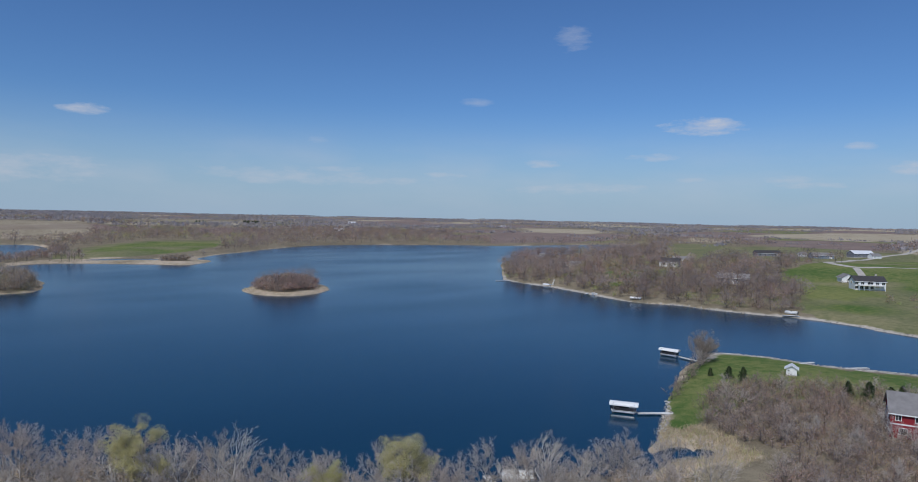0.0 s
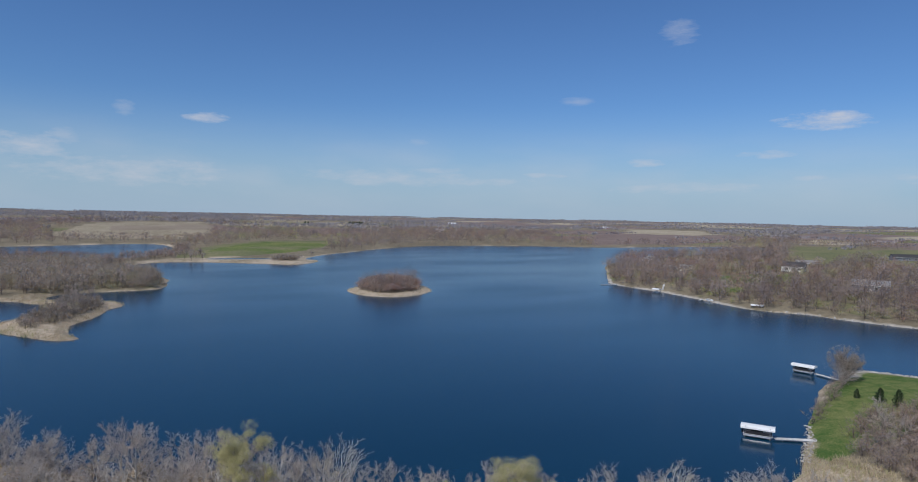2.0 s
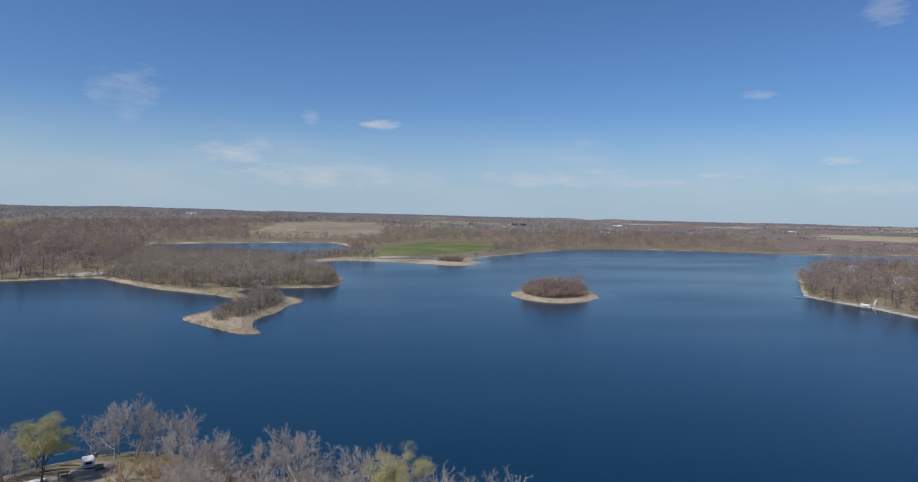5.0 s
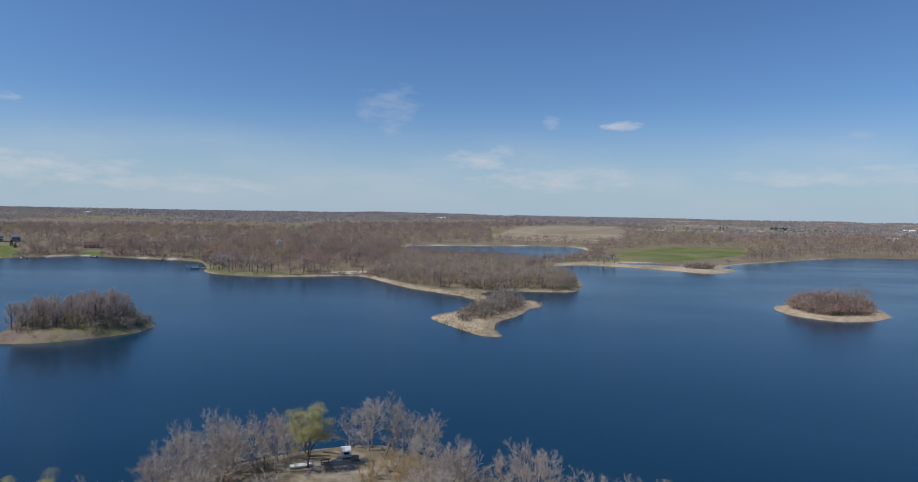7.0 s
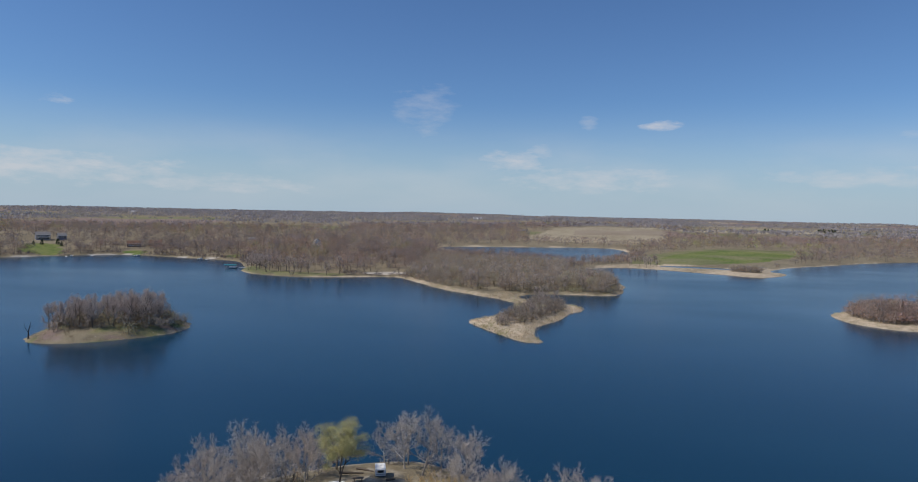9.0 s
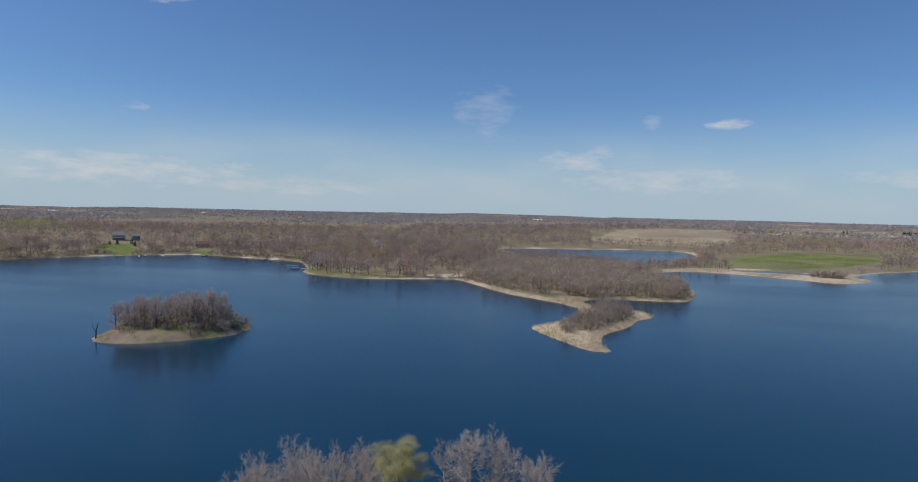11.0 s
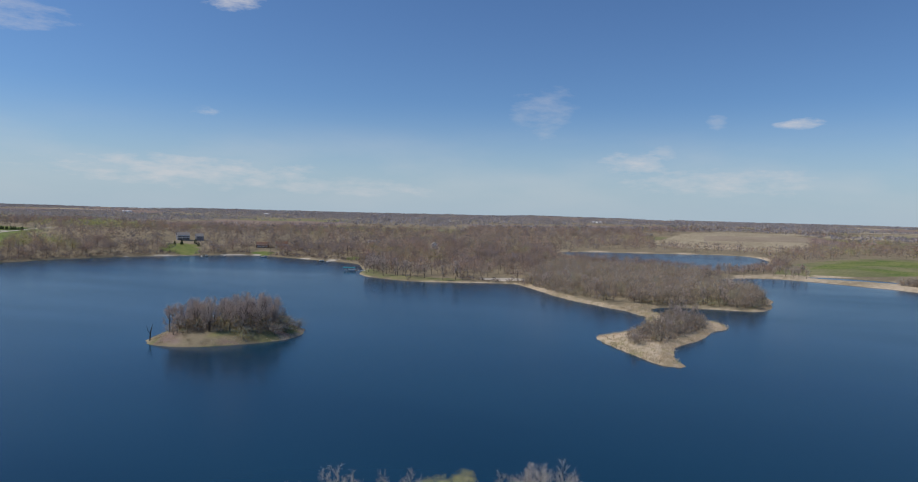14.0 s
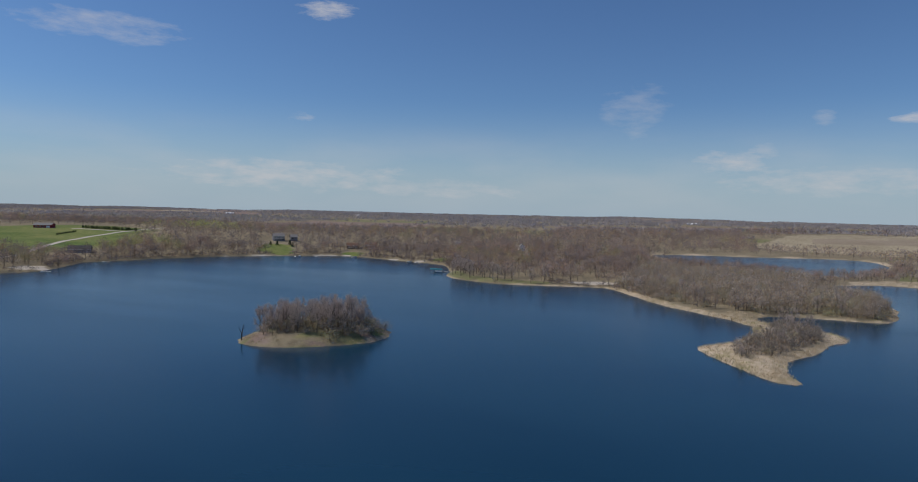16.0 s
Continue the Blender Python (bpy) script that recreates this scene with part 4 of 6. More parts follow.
def far_tree(seed, count=120, height=13, spread=4.2, width=0.3, low=0.25, lumps=5, long=(0.08, 0.16)):
    """A tree of the far woods: trunk, limbs and a crown of rounded twig clumps."""
    rng = np.random.default_rng(seed)
    out = [tube([(0, 0, -0.5), (0.1, 0, height * 0.35), (0, 0.2, height * 0.7)], (0.19, 0.14, 0.03), 3)]
    mid, half = (low + 0.95) / 2 * height, (0.95 - low) / 2 * height
    bases, tips, rounds, domes = [], [], [], []
    for k in range(lumps):
        ang, r = k * 2.4 + rng.uniform(-0.5, 0.5), 0.0 if k == 0 else rng.uniform(0.3, 0.6)
        z = mid + half * (0.45 if k == 0 else rng.uniform(-0.5, 0.4))
        centre = np.array([np.cos(ang) * r * spread, np.sin(ang) * r * spread, z])
        size = np.array([spread * 0.58, spread * 0.58, half * 0.62]) * rng.uniform(0.75, 1.1)
        if count > 90:
            out.append(tube([(0, 0, max(z - 0.25 * height, 0.1 * height)), centre], (0.10, 0.03), 3))
        n = count // lumps
        d = unit(rng.normal(size=(n, 3)))
        base = centre + d * size * rng.uniform(0.3, 0.95, (n, 1)) ** 0.6
        base[:, 2] = np.maximum(base[:, 2], 0.02 * height)
        way = d * 0.55 + rng.normal(size=(n, 3)) * 0.6 + (0, 0, 0.2)
        bases.append(base)
        tips.append(base + way * (height * rng.uniform(*long, n))[:, None])
        lobe = (centre - (0, 0, mid)) / (spread, spread, half)
        rounds.append(d + lobe * 0.6 + (0, 0, 0.3) + rng.normal(size=(n, 3)) * 0.35)
        domes.append(d * 0.7 + lobe * 0.9 + (0, 0, 0.3))
    woody = sum(len(p[0]) for p in out)
    base, tip = np.concatenate(bases), np.concatenate(tips)
    out.append(slivers(base, tip, rng.uniform(0.6, 1.4, len(base)) * width, rng, np.concatenate(rounds), np.concatenate(domes), 0.12))
    v, f, n = joined(out)
    return v, f, (np.arange(len(v)) < woody).astype(float), n


def grove(seed, trees=13, reach=30, height=10, sprays=8):
    """A far clump of wood: many low domes of coarse sprays."""
    rng = np.random.default_rng(seed)
    at = np.c_[rng.uniform(-reach, reach, trees), rng.uniform(-reach, reach, trees) * 0.8, np.zeros(trees)]
    k = np.repeat(np.arange(trees), sprays)
    tall, wide = rng.uniform(0.75, 1.1, trees)[k] * height, rng.uniform(4.0, 6.5, trees)[k]
    d = unit(rng.normal(size=(len(k), 3)) * (1, 1, 0.7) + (0, 0, 0.35))
    centre = at[k] + np.c_[np.zeros(len(k)), np.zeros(len(k)), tall * 0.5]
    base = centre + d * np.c_[wide, wide, tall * 0.5] * 0.5
    base[:, 2] = np.maximum(base[:, 2], 0.3)
    tip = base + d * np.c_[wide, wide, tall * 0.5] * 0.5 + (0, 0, 1.5) + rng.normal(size=(len(k), 3)) * 0.8
    v, f, n = slivers(base, tip, rng.uniform(3.0, 5.5, len(k)), rng, d, d * 0.6 + (0, 0, 0.8), 0.0)
    return v, f, np.zeros(len(v)), n


def scatter(x0, x1, y0, y1, gap, keep, seed):
    """Jittered places for which keep(x, y) holds."""
    rng = np.random.default_rng(seed)
    x, y = np.meshgrid(np.arange(x0, x1, gap), np.arange(y0, y1, gap))
    x = x.ravel() + rng.uniform(-0.48, 0.48, x.size) * gap
    y = y.ravel() + rng.uniform(-0.48, 0.48, y.size) * gap
    ok = keep(x, y)
    return np.stack([x[ok], y[ok]], 1)


def stuff(name, label, category, templates, places, scale, seed, mat, tone=None, sink=0.2):
    """One object of many plants, each a turned and scaled copy of a template."""
    rng = np.random.default_rng(seed)
    vs, fs, ts, ws, ns, n = [], [], [], [], [], 0
    which = rng.integers(0, len(templates), len(places))
    zz = sample(Z, places[:, 0], places[:, 1])
    tones = 0.62 * rng.uniform(0, 1, len(places)) + 0.42 * np.clip((value_noise(places[:, 0], places[:, 1], 70, 61) - 0.5) * 1.9 + 0.5, 0, 1) - 0.1 if tone is None else tone
    if tone is None:
        tones = np.clip(tones + 0.12 * np.exp(-((places[:, 0] - 420) ** 2 + (places[:, 1] - 980) ** 2) / 260**2) + 0.35 * np.exp(-((places[:, 0] + 590) ** 2 + (places[:, 1] - 530) ** 2) / 50**2) + 0.75 * np.exp(-((places[:, 0] + 752) ** 2 + (places[:, 1] - 735) ** 2) / 70**2), 0, 1)
        red = np.exp(-((places[:, 0] + 150) ** 2 + (places[:, 1] - 545) ** 2) / 20**2)
        tones = tones * (1 - red) + 0.69 * red
    for k, (tv, tf, tw, *soft) in enumerate(templates):
        sel = np.nonzero(which == k)[0]
        if not len(sel):
            continue
        ang = rng.uniform(0, 2 * np.pi, len(sel))
        s = rng.uniform(*scale, len(sel))
        sx = s * rng.uniform(0.85, 1.2, len(sel))
        c, d = np.cos(ang) * sx, np.sin(ang) * sx
        v = np.empty((len(sel), len(tv), 3), np.float32)
        v[..., 0] = tv[:, 0] * c[:, None] - tv[:, 1] * d[:, None] + places[sel, 0:1]
        v[..., 1] = tv[:, 0] * d[:, None] + tv[:, 1] * c[:, None] + places[sel, 1:2]
        v[..., 2] = tv[:, 2] * s[:, None] + (zz[sel] - sink)[:, None]
        vs.append(v.reshape(-1, 3))
        fs.append((tf[None] + (np.arange(len(sel)) * len(tv))[:, None, None]).reshape(-1, 3) + n)
        ts.append(np.repeat(tones[sel], len(tv)))
        ws.append(np.tile(tw, len(sel)))
        if soft:
            c, d, tn = np.cos(ang)[:, None], np.sin(ang)[:, None], soft[0]
            ns.append(np.stack([tn[:, 0] * c - tn[:, 1] * d, tn[:, 0] * d + tn[:, 1] * c, np.broadcast_to(tn[:, 2], (len(sel), len(tv)))], -1).reshape(-1, 3))
        n += len(sel) * len(tv)
    me = fast_mesh(name, np.concatenate(vs), np.concatenate(fs), [mat], dict(tone=np.concatenate(ts), bark=np.concatenate(ws)), normals=np.concatenate(ns) if ns else None)
    ob = new(name, me)
    return tagged(ob, label, category, kind="stuff")


def part(name, mesh, mat, parent, label=""):
    """Links a mesh, a bmesh or arrays as one mesh object under a thing or a part."""
    if isinstance(mesh, tuple):
        mesh = fast_mesh(name, mesh[0], mesh[1], [], normals=mesh[2] if len(mesh) > 2 else None)
    elif isinstance(mesh, bmesh.types.BMesh):
        bm, mesh = mesh, bpy.data.meshes.new(name)
        bm.to_mesh(mesh)
        bm.free()
    if mat is not None and not mesh.materials:
        mesh.materials.append(mat)
    ob = new(name, mesh)
    ob.parent = parent
    return tagged(ob, label) if label else ob


def tree_thing(name, label, built, bark, twig, category="tree", group=""):
    wood, crown, leaves = built
    top = new(name)
    tagged(top, label, category, group)
    part("trunk", wood, bark, top)
    part("crown", crown, twig, top)
    if leaves is not None:
        part("foliage", leaves, mat_bud, top, "yellow-green young leaves")
    return top


KINDS = {}


def plant(key, x, y, scale, turn, label="", group=""):
    """A copy of a tree kind on the ground; the first one is moved into place."""
    ob, used = KINDS[key]
    m = Matrix.LocRotScale((x, y, ground_z(x, y) - 0.15), Euler((0, 0, turn)), (scale, scale, scale * random.uniform(0.94, 1.06)))
    if used:
        o = copy_thing(ob, m)
        o.matrix_basis = m
    else:
        o = ob
        o.matrix_basis = m
        KINDS[key] = (ob, True)
    return tagged(o, label, "", group)


def kind(key, *args, **kw):
    KINDS[key] = (tree_thing(*args, **kw), False)


for k in range(5):
    kind(("bare", k), "bare_tree", "bare grey-brown deciduous tree on the near shore", limbed_tree(10 + k, 13, 8, (5, 5), 7, 2, 0.05, open_out=1.35), mat_bark_grey, mat_twig_near)
for k in range(2):
    kind(("pale", k), "bare_tree", "bare tree with pale bleached branches by the lake", limbed_tree(30 + k, 13, 7, (4, 4), 4, 1, 0.06, girth=0.022, open_out=1.1), mat_bark_bleached, mat_twig_pale)
for k in range(2):
    kind(("bud", k), "budding_tree", "tree with yellow-green spring buds on the near shore", limbed_tree(40 + k, 12, 8, (5, 5), 5, 1, 0.05, leaf=26000, leafy=(0.05, 0.95)), mat_bark, mat_twig_pale)
kind(("oak", 0), "bare_tree", "broad bare brown tree with a dense crown on the grassy point", tree(99, 10.5, 9.0, 16, 10, 12, 4, width=0.07, bare_to=0.12), mat_bark, mat_twig_oak)
for k in range(3):
    kind(("brush", k), "shrub", "bare tangled brush under the shore trees", tree(50 + k, 5, 3.4, 9, 5, 10, 2, sides=(3, 3, 3), width=0.07, bare_to=0.1, stems=4), mat_bark, mat_twig_brown, category="shrub")
kind(("golden", 0), "shrub", "golden-tan willow shrub by the clearing", tree(56, 5, 3.6, 12, 8, 13, 4, sides=(3, 3, 3), width=0.05, bare_to=0.1, stems=5), mat_bark, mat_golden, category="shrub")
for k in range(4):
    kind(("mid", k), "bare_tree", "bare brown tree with a dark trunk", tree(60 + k, 13, 4.8, 9, 6, 11, 2, sides=(4, 3, 3), width=0.085, bare_to=0.22), mat_bark, mat_twig)
for k in range(3):
    kind(("grey", k), "shrub", "dense bare grey shrub", tree(76 + k, 6, 3.4, 10, 5, 12, 1, sides=(3, 3, 3), width=0.17, bare_to=0.05, stems=5), mat_bark, mat_twig_grey, category="shrub")
for k in range(3):
    kind(("thicket", k), "shrub", "dense bare purple-brown shrub", tree(70 + k, 7, 3.8, 10, 4, 13, 1, sides=(3, 3, 3), width=0.13, bare_to=0.05, stems=5), mat_bark_grey, mat_twig_thicket, category="shrub")


# ---- shore woods near the start ----
rng = np.random.default_rng(5)


def near_wood(x, y):
    d = sample(SD, x, y)
    clear = inside(x, y, np.array([(-42, 122), (-40, 148), (-32, 163), (-13, 158), (-10, 150), (-16, 122)]))
    return (d > 2.0) & (d < 25) & (y > 45) & (x < 101) & ~clear & (x > -90)


for x, y, s, key in ((-52, 138, 1.0, ("bare", 0)), (-48, 143, 1.04, ("bare", 1)), (-43, 148, 0.95, ("bare", 2)), (-33, 149, 1.15, ("bud", 0)), (-20, 157, 1.12, ("bare", 3)),
                     (-24, 160, 0.95, ("bare", 1)), (-11, 149, 1.0, ("bare", 4)), (-4, 143, 0.9, ("bare", 2)), (-38, 146, 0.9, ("bare", 4)), (-17, 161, 0.85, ("bare", 0)), (-29, 164, 0.7, ("bare", 2)), (-18, 149.5, 0.85, ("golden", 0)), (-15, 147, 1.1, ("golden", 0)), (-19.5, 145.5, 0.9, ("golden", 0)), (-12.5, 149, 1.0, ("golden", 0)), (-15, 142, 1.0, ("golden", 0)), (-11, 145, 1.0, ("golden", 0)), (-20, 141, 0.8, ("golden", 0)), (-49, 148, 0.9, ("bare", 2)), (-42, 153, 0.85, ("bare", 3)), (-50, 136, 0.9, ("bare", 1)), (-24, 163, 0.9, ("bare", 0)), (23, 114, 1.22, ("bud", 1)), (57, 88, 1.15, ("bud", 0)),
                     (36, 109, 1.1, ("pale", 0)), (78, 77, 1.1, ("pale", 1)), (46, 94, 0.85, ("bud", 1)), (-60, 113, 1.1, ("bud", 1)), (-66, 110, 1.0, ("bare", 1)), (-56, 116, 0.95, ("bare", 3)), (-71, 104, 1.0, ("bare", 0)), (-44, 140, 1.0, ("bare", 3)), (-53, 130, 0.95, ("bare", 4)), (-46, 133, 0.9, ("bare", 0))):
    plant(key, x, y, 0.93 * s, rng.uniform(0, 6.28), group="near shore trees")
spots = scatter(-90, 112, 30, 170, 6.7, near_wood, 11)
for n, (x, y) in enumerate(spots):
    d = float(sample(SD, x, y))
    pick = rng.integers(0, 10)
    key = ("bare", int(pick % 5)) if pick < 8 else ("pale", int(pick % 2))
    plant(key, x, y, rng.uniform(0.66, 0.92), rng.uniform(0, 6.28), group="near shore trees")
for x, y in scatter(-80, 112, 50, 165, 13, lambda x, y: near_wood(x, y) & (sample(SD, x, y) < 25), 12):
    plant(("brush", int(rng.integers(0, 3))), x, y, rng.uniform(0.6, 1.0), rng.uniform(0, 6.28), group="near shore brush")

# ---- grassy point ----
def point_wood(x, y):
    return ((x > 136) | (y < 58)) & inside(x, y, smooth_loop([(138, 80), (150, 89), (172, 97), (190, 88), (202, 66), (196, 40), (170, 20), (120, 20), (112, 50), (125, 66)]))


for x, y in scatter(100, 210, 25, 100, 6.0, point_wood, 13):
    pick = int(rng.integers(0, 10))
    plant(("brush", pick % 3) if pick < 7 else ("bare", pick % 5), x, y, rng.uniform(0.42, 0.62) if pick > 6 else rng.uniform(0.8, 1.25), rng.uniform(0, 6.28), group="trees on the grassy point")
for x, y, s in ((205, 120.5, 1.12), (202.3, 118.8, 0.98), (207.8, 121.8, 0.95)):
    plant(("oak", 0), x, y, s, rng.uniform(0, 6.28), group="trees on the grassy point")
for x, y, s in ((200, 118.5, 0.55), (211, 122.5, 0.6), (196, 116.5, 0.5)):
    plant(("bare", 2), x, y, s, rng.uniform(0, 6.28), group="trees on the grassy point")
for t in np.linspace(0, 1, 16):
    x, y = 156 + 46 * t, 101.2 + 19 * t
    plant(("brush", int(rng.integers(0, 3))), x + rng.uniform(-1, 1), y + rng.uniform(-1.5, 0.5), rng.uniform(0.7, 1.1), rng.uniform(0, 6.28), group="brush on the grassy point")

BUSH = [far_tree(90 + k, 170, height=4.2, spread=3.0, width=0.2, low=0.0, lumps=4, long=(0.14, 0.3)) for k in range(4)]
places = scatter(100, 205, 25, 100, 2.7, point_wood, 45)
stuff("undergrowth", "reddish-brown brush filling the point's thicket", "brush", BUSH, places, (0.45, 0.9), 46, mat_twig_stuff, tone=np.clip(np.random.default_rng(8).uniform(0.1, 0.6, len(places)) + 0.6 * (value_noise(places[:, 0], places[:, 1], 18, 81) - 0.3) + 0.2 * (places[:, 0] > 165), 0.1, 0.84), sink=0.1)
places = scatter(-90, 112, 45, 168, 3.8, near_wood, 47)
stuff("undergrowth", "tan brush under the near shore trees", "brush", BUSH, places, (0.5, 1.2), 48, mat_brush, tone=np.random.default_rng(9).uniform(0.0, 0.95, len(places)), sink=0.1)

# ---- islands ----
def island_front(x, y):
    """The half of the larger island that slopes south-east as an open bank."""
    return 0.62 * (x + 168) - 0.78 * (y - 275) > -4


for x, y in scatter(-200, -140, 245, 302, 4.3, lambda x, y: inside(x, y, BIG_ISLAND) & (sample(SD, x, y) > np.where(island_front(x, y), 6.0, 3.4)) & (y < 294), 14):
    plant(("mid", int(rng.integers(0, 4))), x, y, rng.uniform(0.58, 0.95), rng.uniform(0, 6.28), "bare grey tree crowded on the larger island", "trees on the larger island")
for x, y, s in ((-156, 277, 1.12), (-153, 280, 0.85), (-162, 276, 1.0), (-176, 263, 0.95), (-182, 257, 0.9), (-184, 263, 0.88)):
    plant(("mid", int(rng.integers(0, 4))), x, y, s, rng.uniform(0, 6.28), "tall dark-trunked bare tree on the larger island", "trees on the larger island")
ISLE_BUSH = [far_tree(94 + k, 150, height=4.0, spread=3.2, width=0.32, low=0.0, lumps=4, long=(0.14, 0.3)) for k in range(3)]
places = scatter(-200, -138, 243, 304, 2.9, lambda x, y: inside(x, y, BIG_ISLAND) & (sample(SD, x, y) > np.where(island_front(x, y) & (x < -156), 7.5, 2.0) - 2.4 * (value_noise(x, y, 7, 6) > 0.55)), 15)
stuff("undergrowth", "grey-brown brush crowding the larger island down to its bank", "brush", ISLE_BUSH, places, (0.5, 1.25), 16, mat_peninsula, tone=np.random.default_rng(12).uniform(0.2, 1.0, len(places)), sink=0.1)
for x, y in scatter(140, 215, 355, 430, 4.2, lambda x, y: inside(x, y, SMALL_ISLAND) & (sample(SD, x, y) > 8), 16):
    d = min(float(sample(SD, x, y)), 20)
    plant(("thicket", int(rng.integers(0, 3))), x, y, rng.uniform(0.95, 1.04) * (0.5 + 0.045 * min(d, 16)), rng.uniform(0, 6.28), "dense bare purple-brown shrub on the small island", "shrubs on the small island")

# ---- wooded peninsula ----
def peninsula(x, y):
    return (y > 418) & (x > -105) & (x < 70) & (y < 640) & (sample(SD, x, y) > 5.0) & (sample(OPEN, x, y) < 0.5) & (y > 445 - 0.6 * (x + 30))


WOOD = [far_tree(150 + k, 260, height=12, spread=5.4, width=0.45, low=0.04 + 0.05 * (k % 3), lumps=6) for k in range(6)]
places = scatter(-105, 70, 418, 640, 5.6, peninsula, 17)
stuff("woodland", "bare brown trees of the wooded peninsula", "woods", WOOD, places, (0.55, 0.95), 19, mat_peninsula, tone=np.clip(0.7 * np.random.default_rng(13).beta(1.2, 1.5, len(places)) + 0.3 * value_noise(places[:, 0], places[:, 1], 30, 63), 0, 1))
places = scatter(-115, 70, 418, 560, 3.4, lambda x, y: (sample(SD, x, y) > 3.6) & (sample(SD, x, y) < 14) & (x > -105) & (y > 445 - 0.6 * (x + 30) - 8) & (y > 440), 32)
stuff("undergrowth", "olive-brown brush along the peninsula's wood edge", "brush", ISLE_BUSH, places, (0.6, 1.2), 33, mat_peninsula, tone=np.random.default_rng(14).uniform(0.3, 1.0, len(places)), sink=0.1)
for x, y in scatter(-105, 62, 418, 520, 15, lambda x, y: peninsula(x, y) & (sample(SD, x, y) < 32), 31):
    plant(("mid", int(rng.integers(0, 4))), x, y, rng.uniform(0.7, 0.95), rng.uniform(0, 6.28), "bare dark-trunked tree at the wood's edge", "trees at the peninsula's edge")
for x, y in scatter(-25, 14, 312, 408, 4.6, lambda x, y: inside(x, y, smooth_loop([(-20, 318), (-10, 322), (-2, 338), (7, 362), (11, 386), (2, 400), (-7, 400), (-11, 380), (-12, 360), (-20, 340)])), 18):
    plant(("grey", int(rng.integers(0, 3))), x, y, rng.uniform(0.7, 1.0) * (0.7 if y < 332 else 1.0), rng.uniform(0, 6.28), "dense bare grey shrub on the reedy tip", "shrubs on the reedy tip")
for x, y, s in ((0, 392, 0.8), (-4, 398, 0.75), (6, 382, 0.72), (-2, 376, 0.7), (-5, 343, 0.62), (1, 364, 0.66), (-7, 356, 0.6), (-18, 317, 0.4)):
    plant(("mid", int(rng.integers(0, 4))), x, y, s, rng.uniform(0, 6.28), "bare dark tree on the reedy tip", "trees on the reedy tip")

for x, y, s in ((168, 643, 0.95), (173, 641, 1.1), (179, 642, 1.15), (185, 644, 1.0), (170, 649, 1.0), (176, 648, 1.2), (182, 650, 1.1), (188, 649, 0.8), (164, 646, 0.7)):
    plant(("grey", 1), x, y, s, rng.uniform(0, 6.28), "dense bare shrub on the marsh spit", "shrubs on the marsh spit")
places = scatter(140, 215, 355, 430, 3.6, lambda x, y: inside(x, y, SMALL_ISLAND) & (sample(SD, x, y) > 7.5), 51)
stuff("undergrowth", "reddish-brown brush filling the small island", "brush", ISLE_BUSH, places, (1.0, 1.6), 52, mat_twig_stuff, tone=np.random.default_rng(18).uniform(0.50, 0.68, len(places)), sink=0.1)
places = scatter(160, 192, 638, 656, 3.4, lambda x, y: ((x - 176) / 13) ** 2 + ((y - 646) / 7) ** 2 < 1, 53)
stuff("undergrowth", "grey-brown brush clump on the marsh spit", "brush", ISLE_BUSH, places, (1.1, 1.7), 54, mat_peninsula, tone=np.random.default_rng(19).uniform(0.0, 0.7, len(places)), sink=0.1)
places = scatter(-25, 14, 312, 408, 3.3, lambda x, y: inside(x, y, smooth_loop([(-20, 320), (-10, 324), (-3, 340), (6, 362), (10, 386), (1, 398), (-7, 396), (-10, 380), (-11, 360), (-19, 338)])), 55)
stuff("undergrowth", "grey brush between the shrubs of the reedy tip", "brush", ISLE_BUSH, places, (0.7, 1.2), 56, mat_peninsula, tone=np.random.default_rng(20).uniform(0.0, 0.9, len(places)), sink=0.1)
for x, y in scatter(40, 110, 672, 735, 13, lambda x, y: sample(SD, x, y) > 4, 33):
    plant(("mid", int(rng.integers(0, 4))), x, y, rng.uniform(0.5, 0.8), rng.uniform(0, 6.28), "bare dark tree beside the marsh", "trees by the marsh")

FAR_A = [far_tree(100 + k, 240, height=14, spread=7.4, width=0.75, low=0.10 + 0.06 * (k % 3), lumps=6, long=(0.05, 0.11)) for k in range(6)]
FAR_BUSH = [far_tree(110 + k, 80, height=6, spread=4.2, width=0.65, low=0.0, lumps=4, long=(0.12, 0.26)) for k in range(3)]
low = scatter(-130, 85, 632, 790, 7.5, lambda x, y: (sample(SD, x, y) > 3) & (sample(OPEN, x, y) < 0.3), 34)
stuff("woodland", "low bare woods before the pond", "woods", FAR_A + FAR_BUSH, low, (0.42, 0.62), 35, mat_twig_stuff)

# ---- woods round the lake ----
FAR_B = [far_tree(120 + k, 64, height=14, spread=8.4, width=1.4, low=0.05, lumps=4, long=(0.08, 0.14)) for k in range(5)]
FAR_C = [grove(140 + k, 10, 30, 10, 6) for k in range(5)]


def bearing(x, y):
    return np.degrees(np.arctan2(x, y - 40))


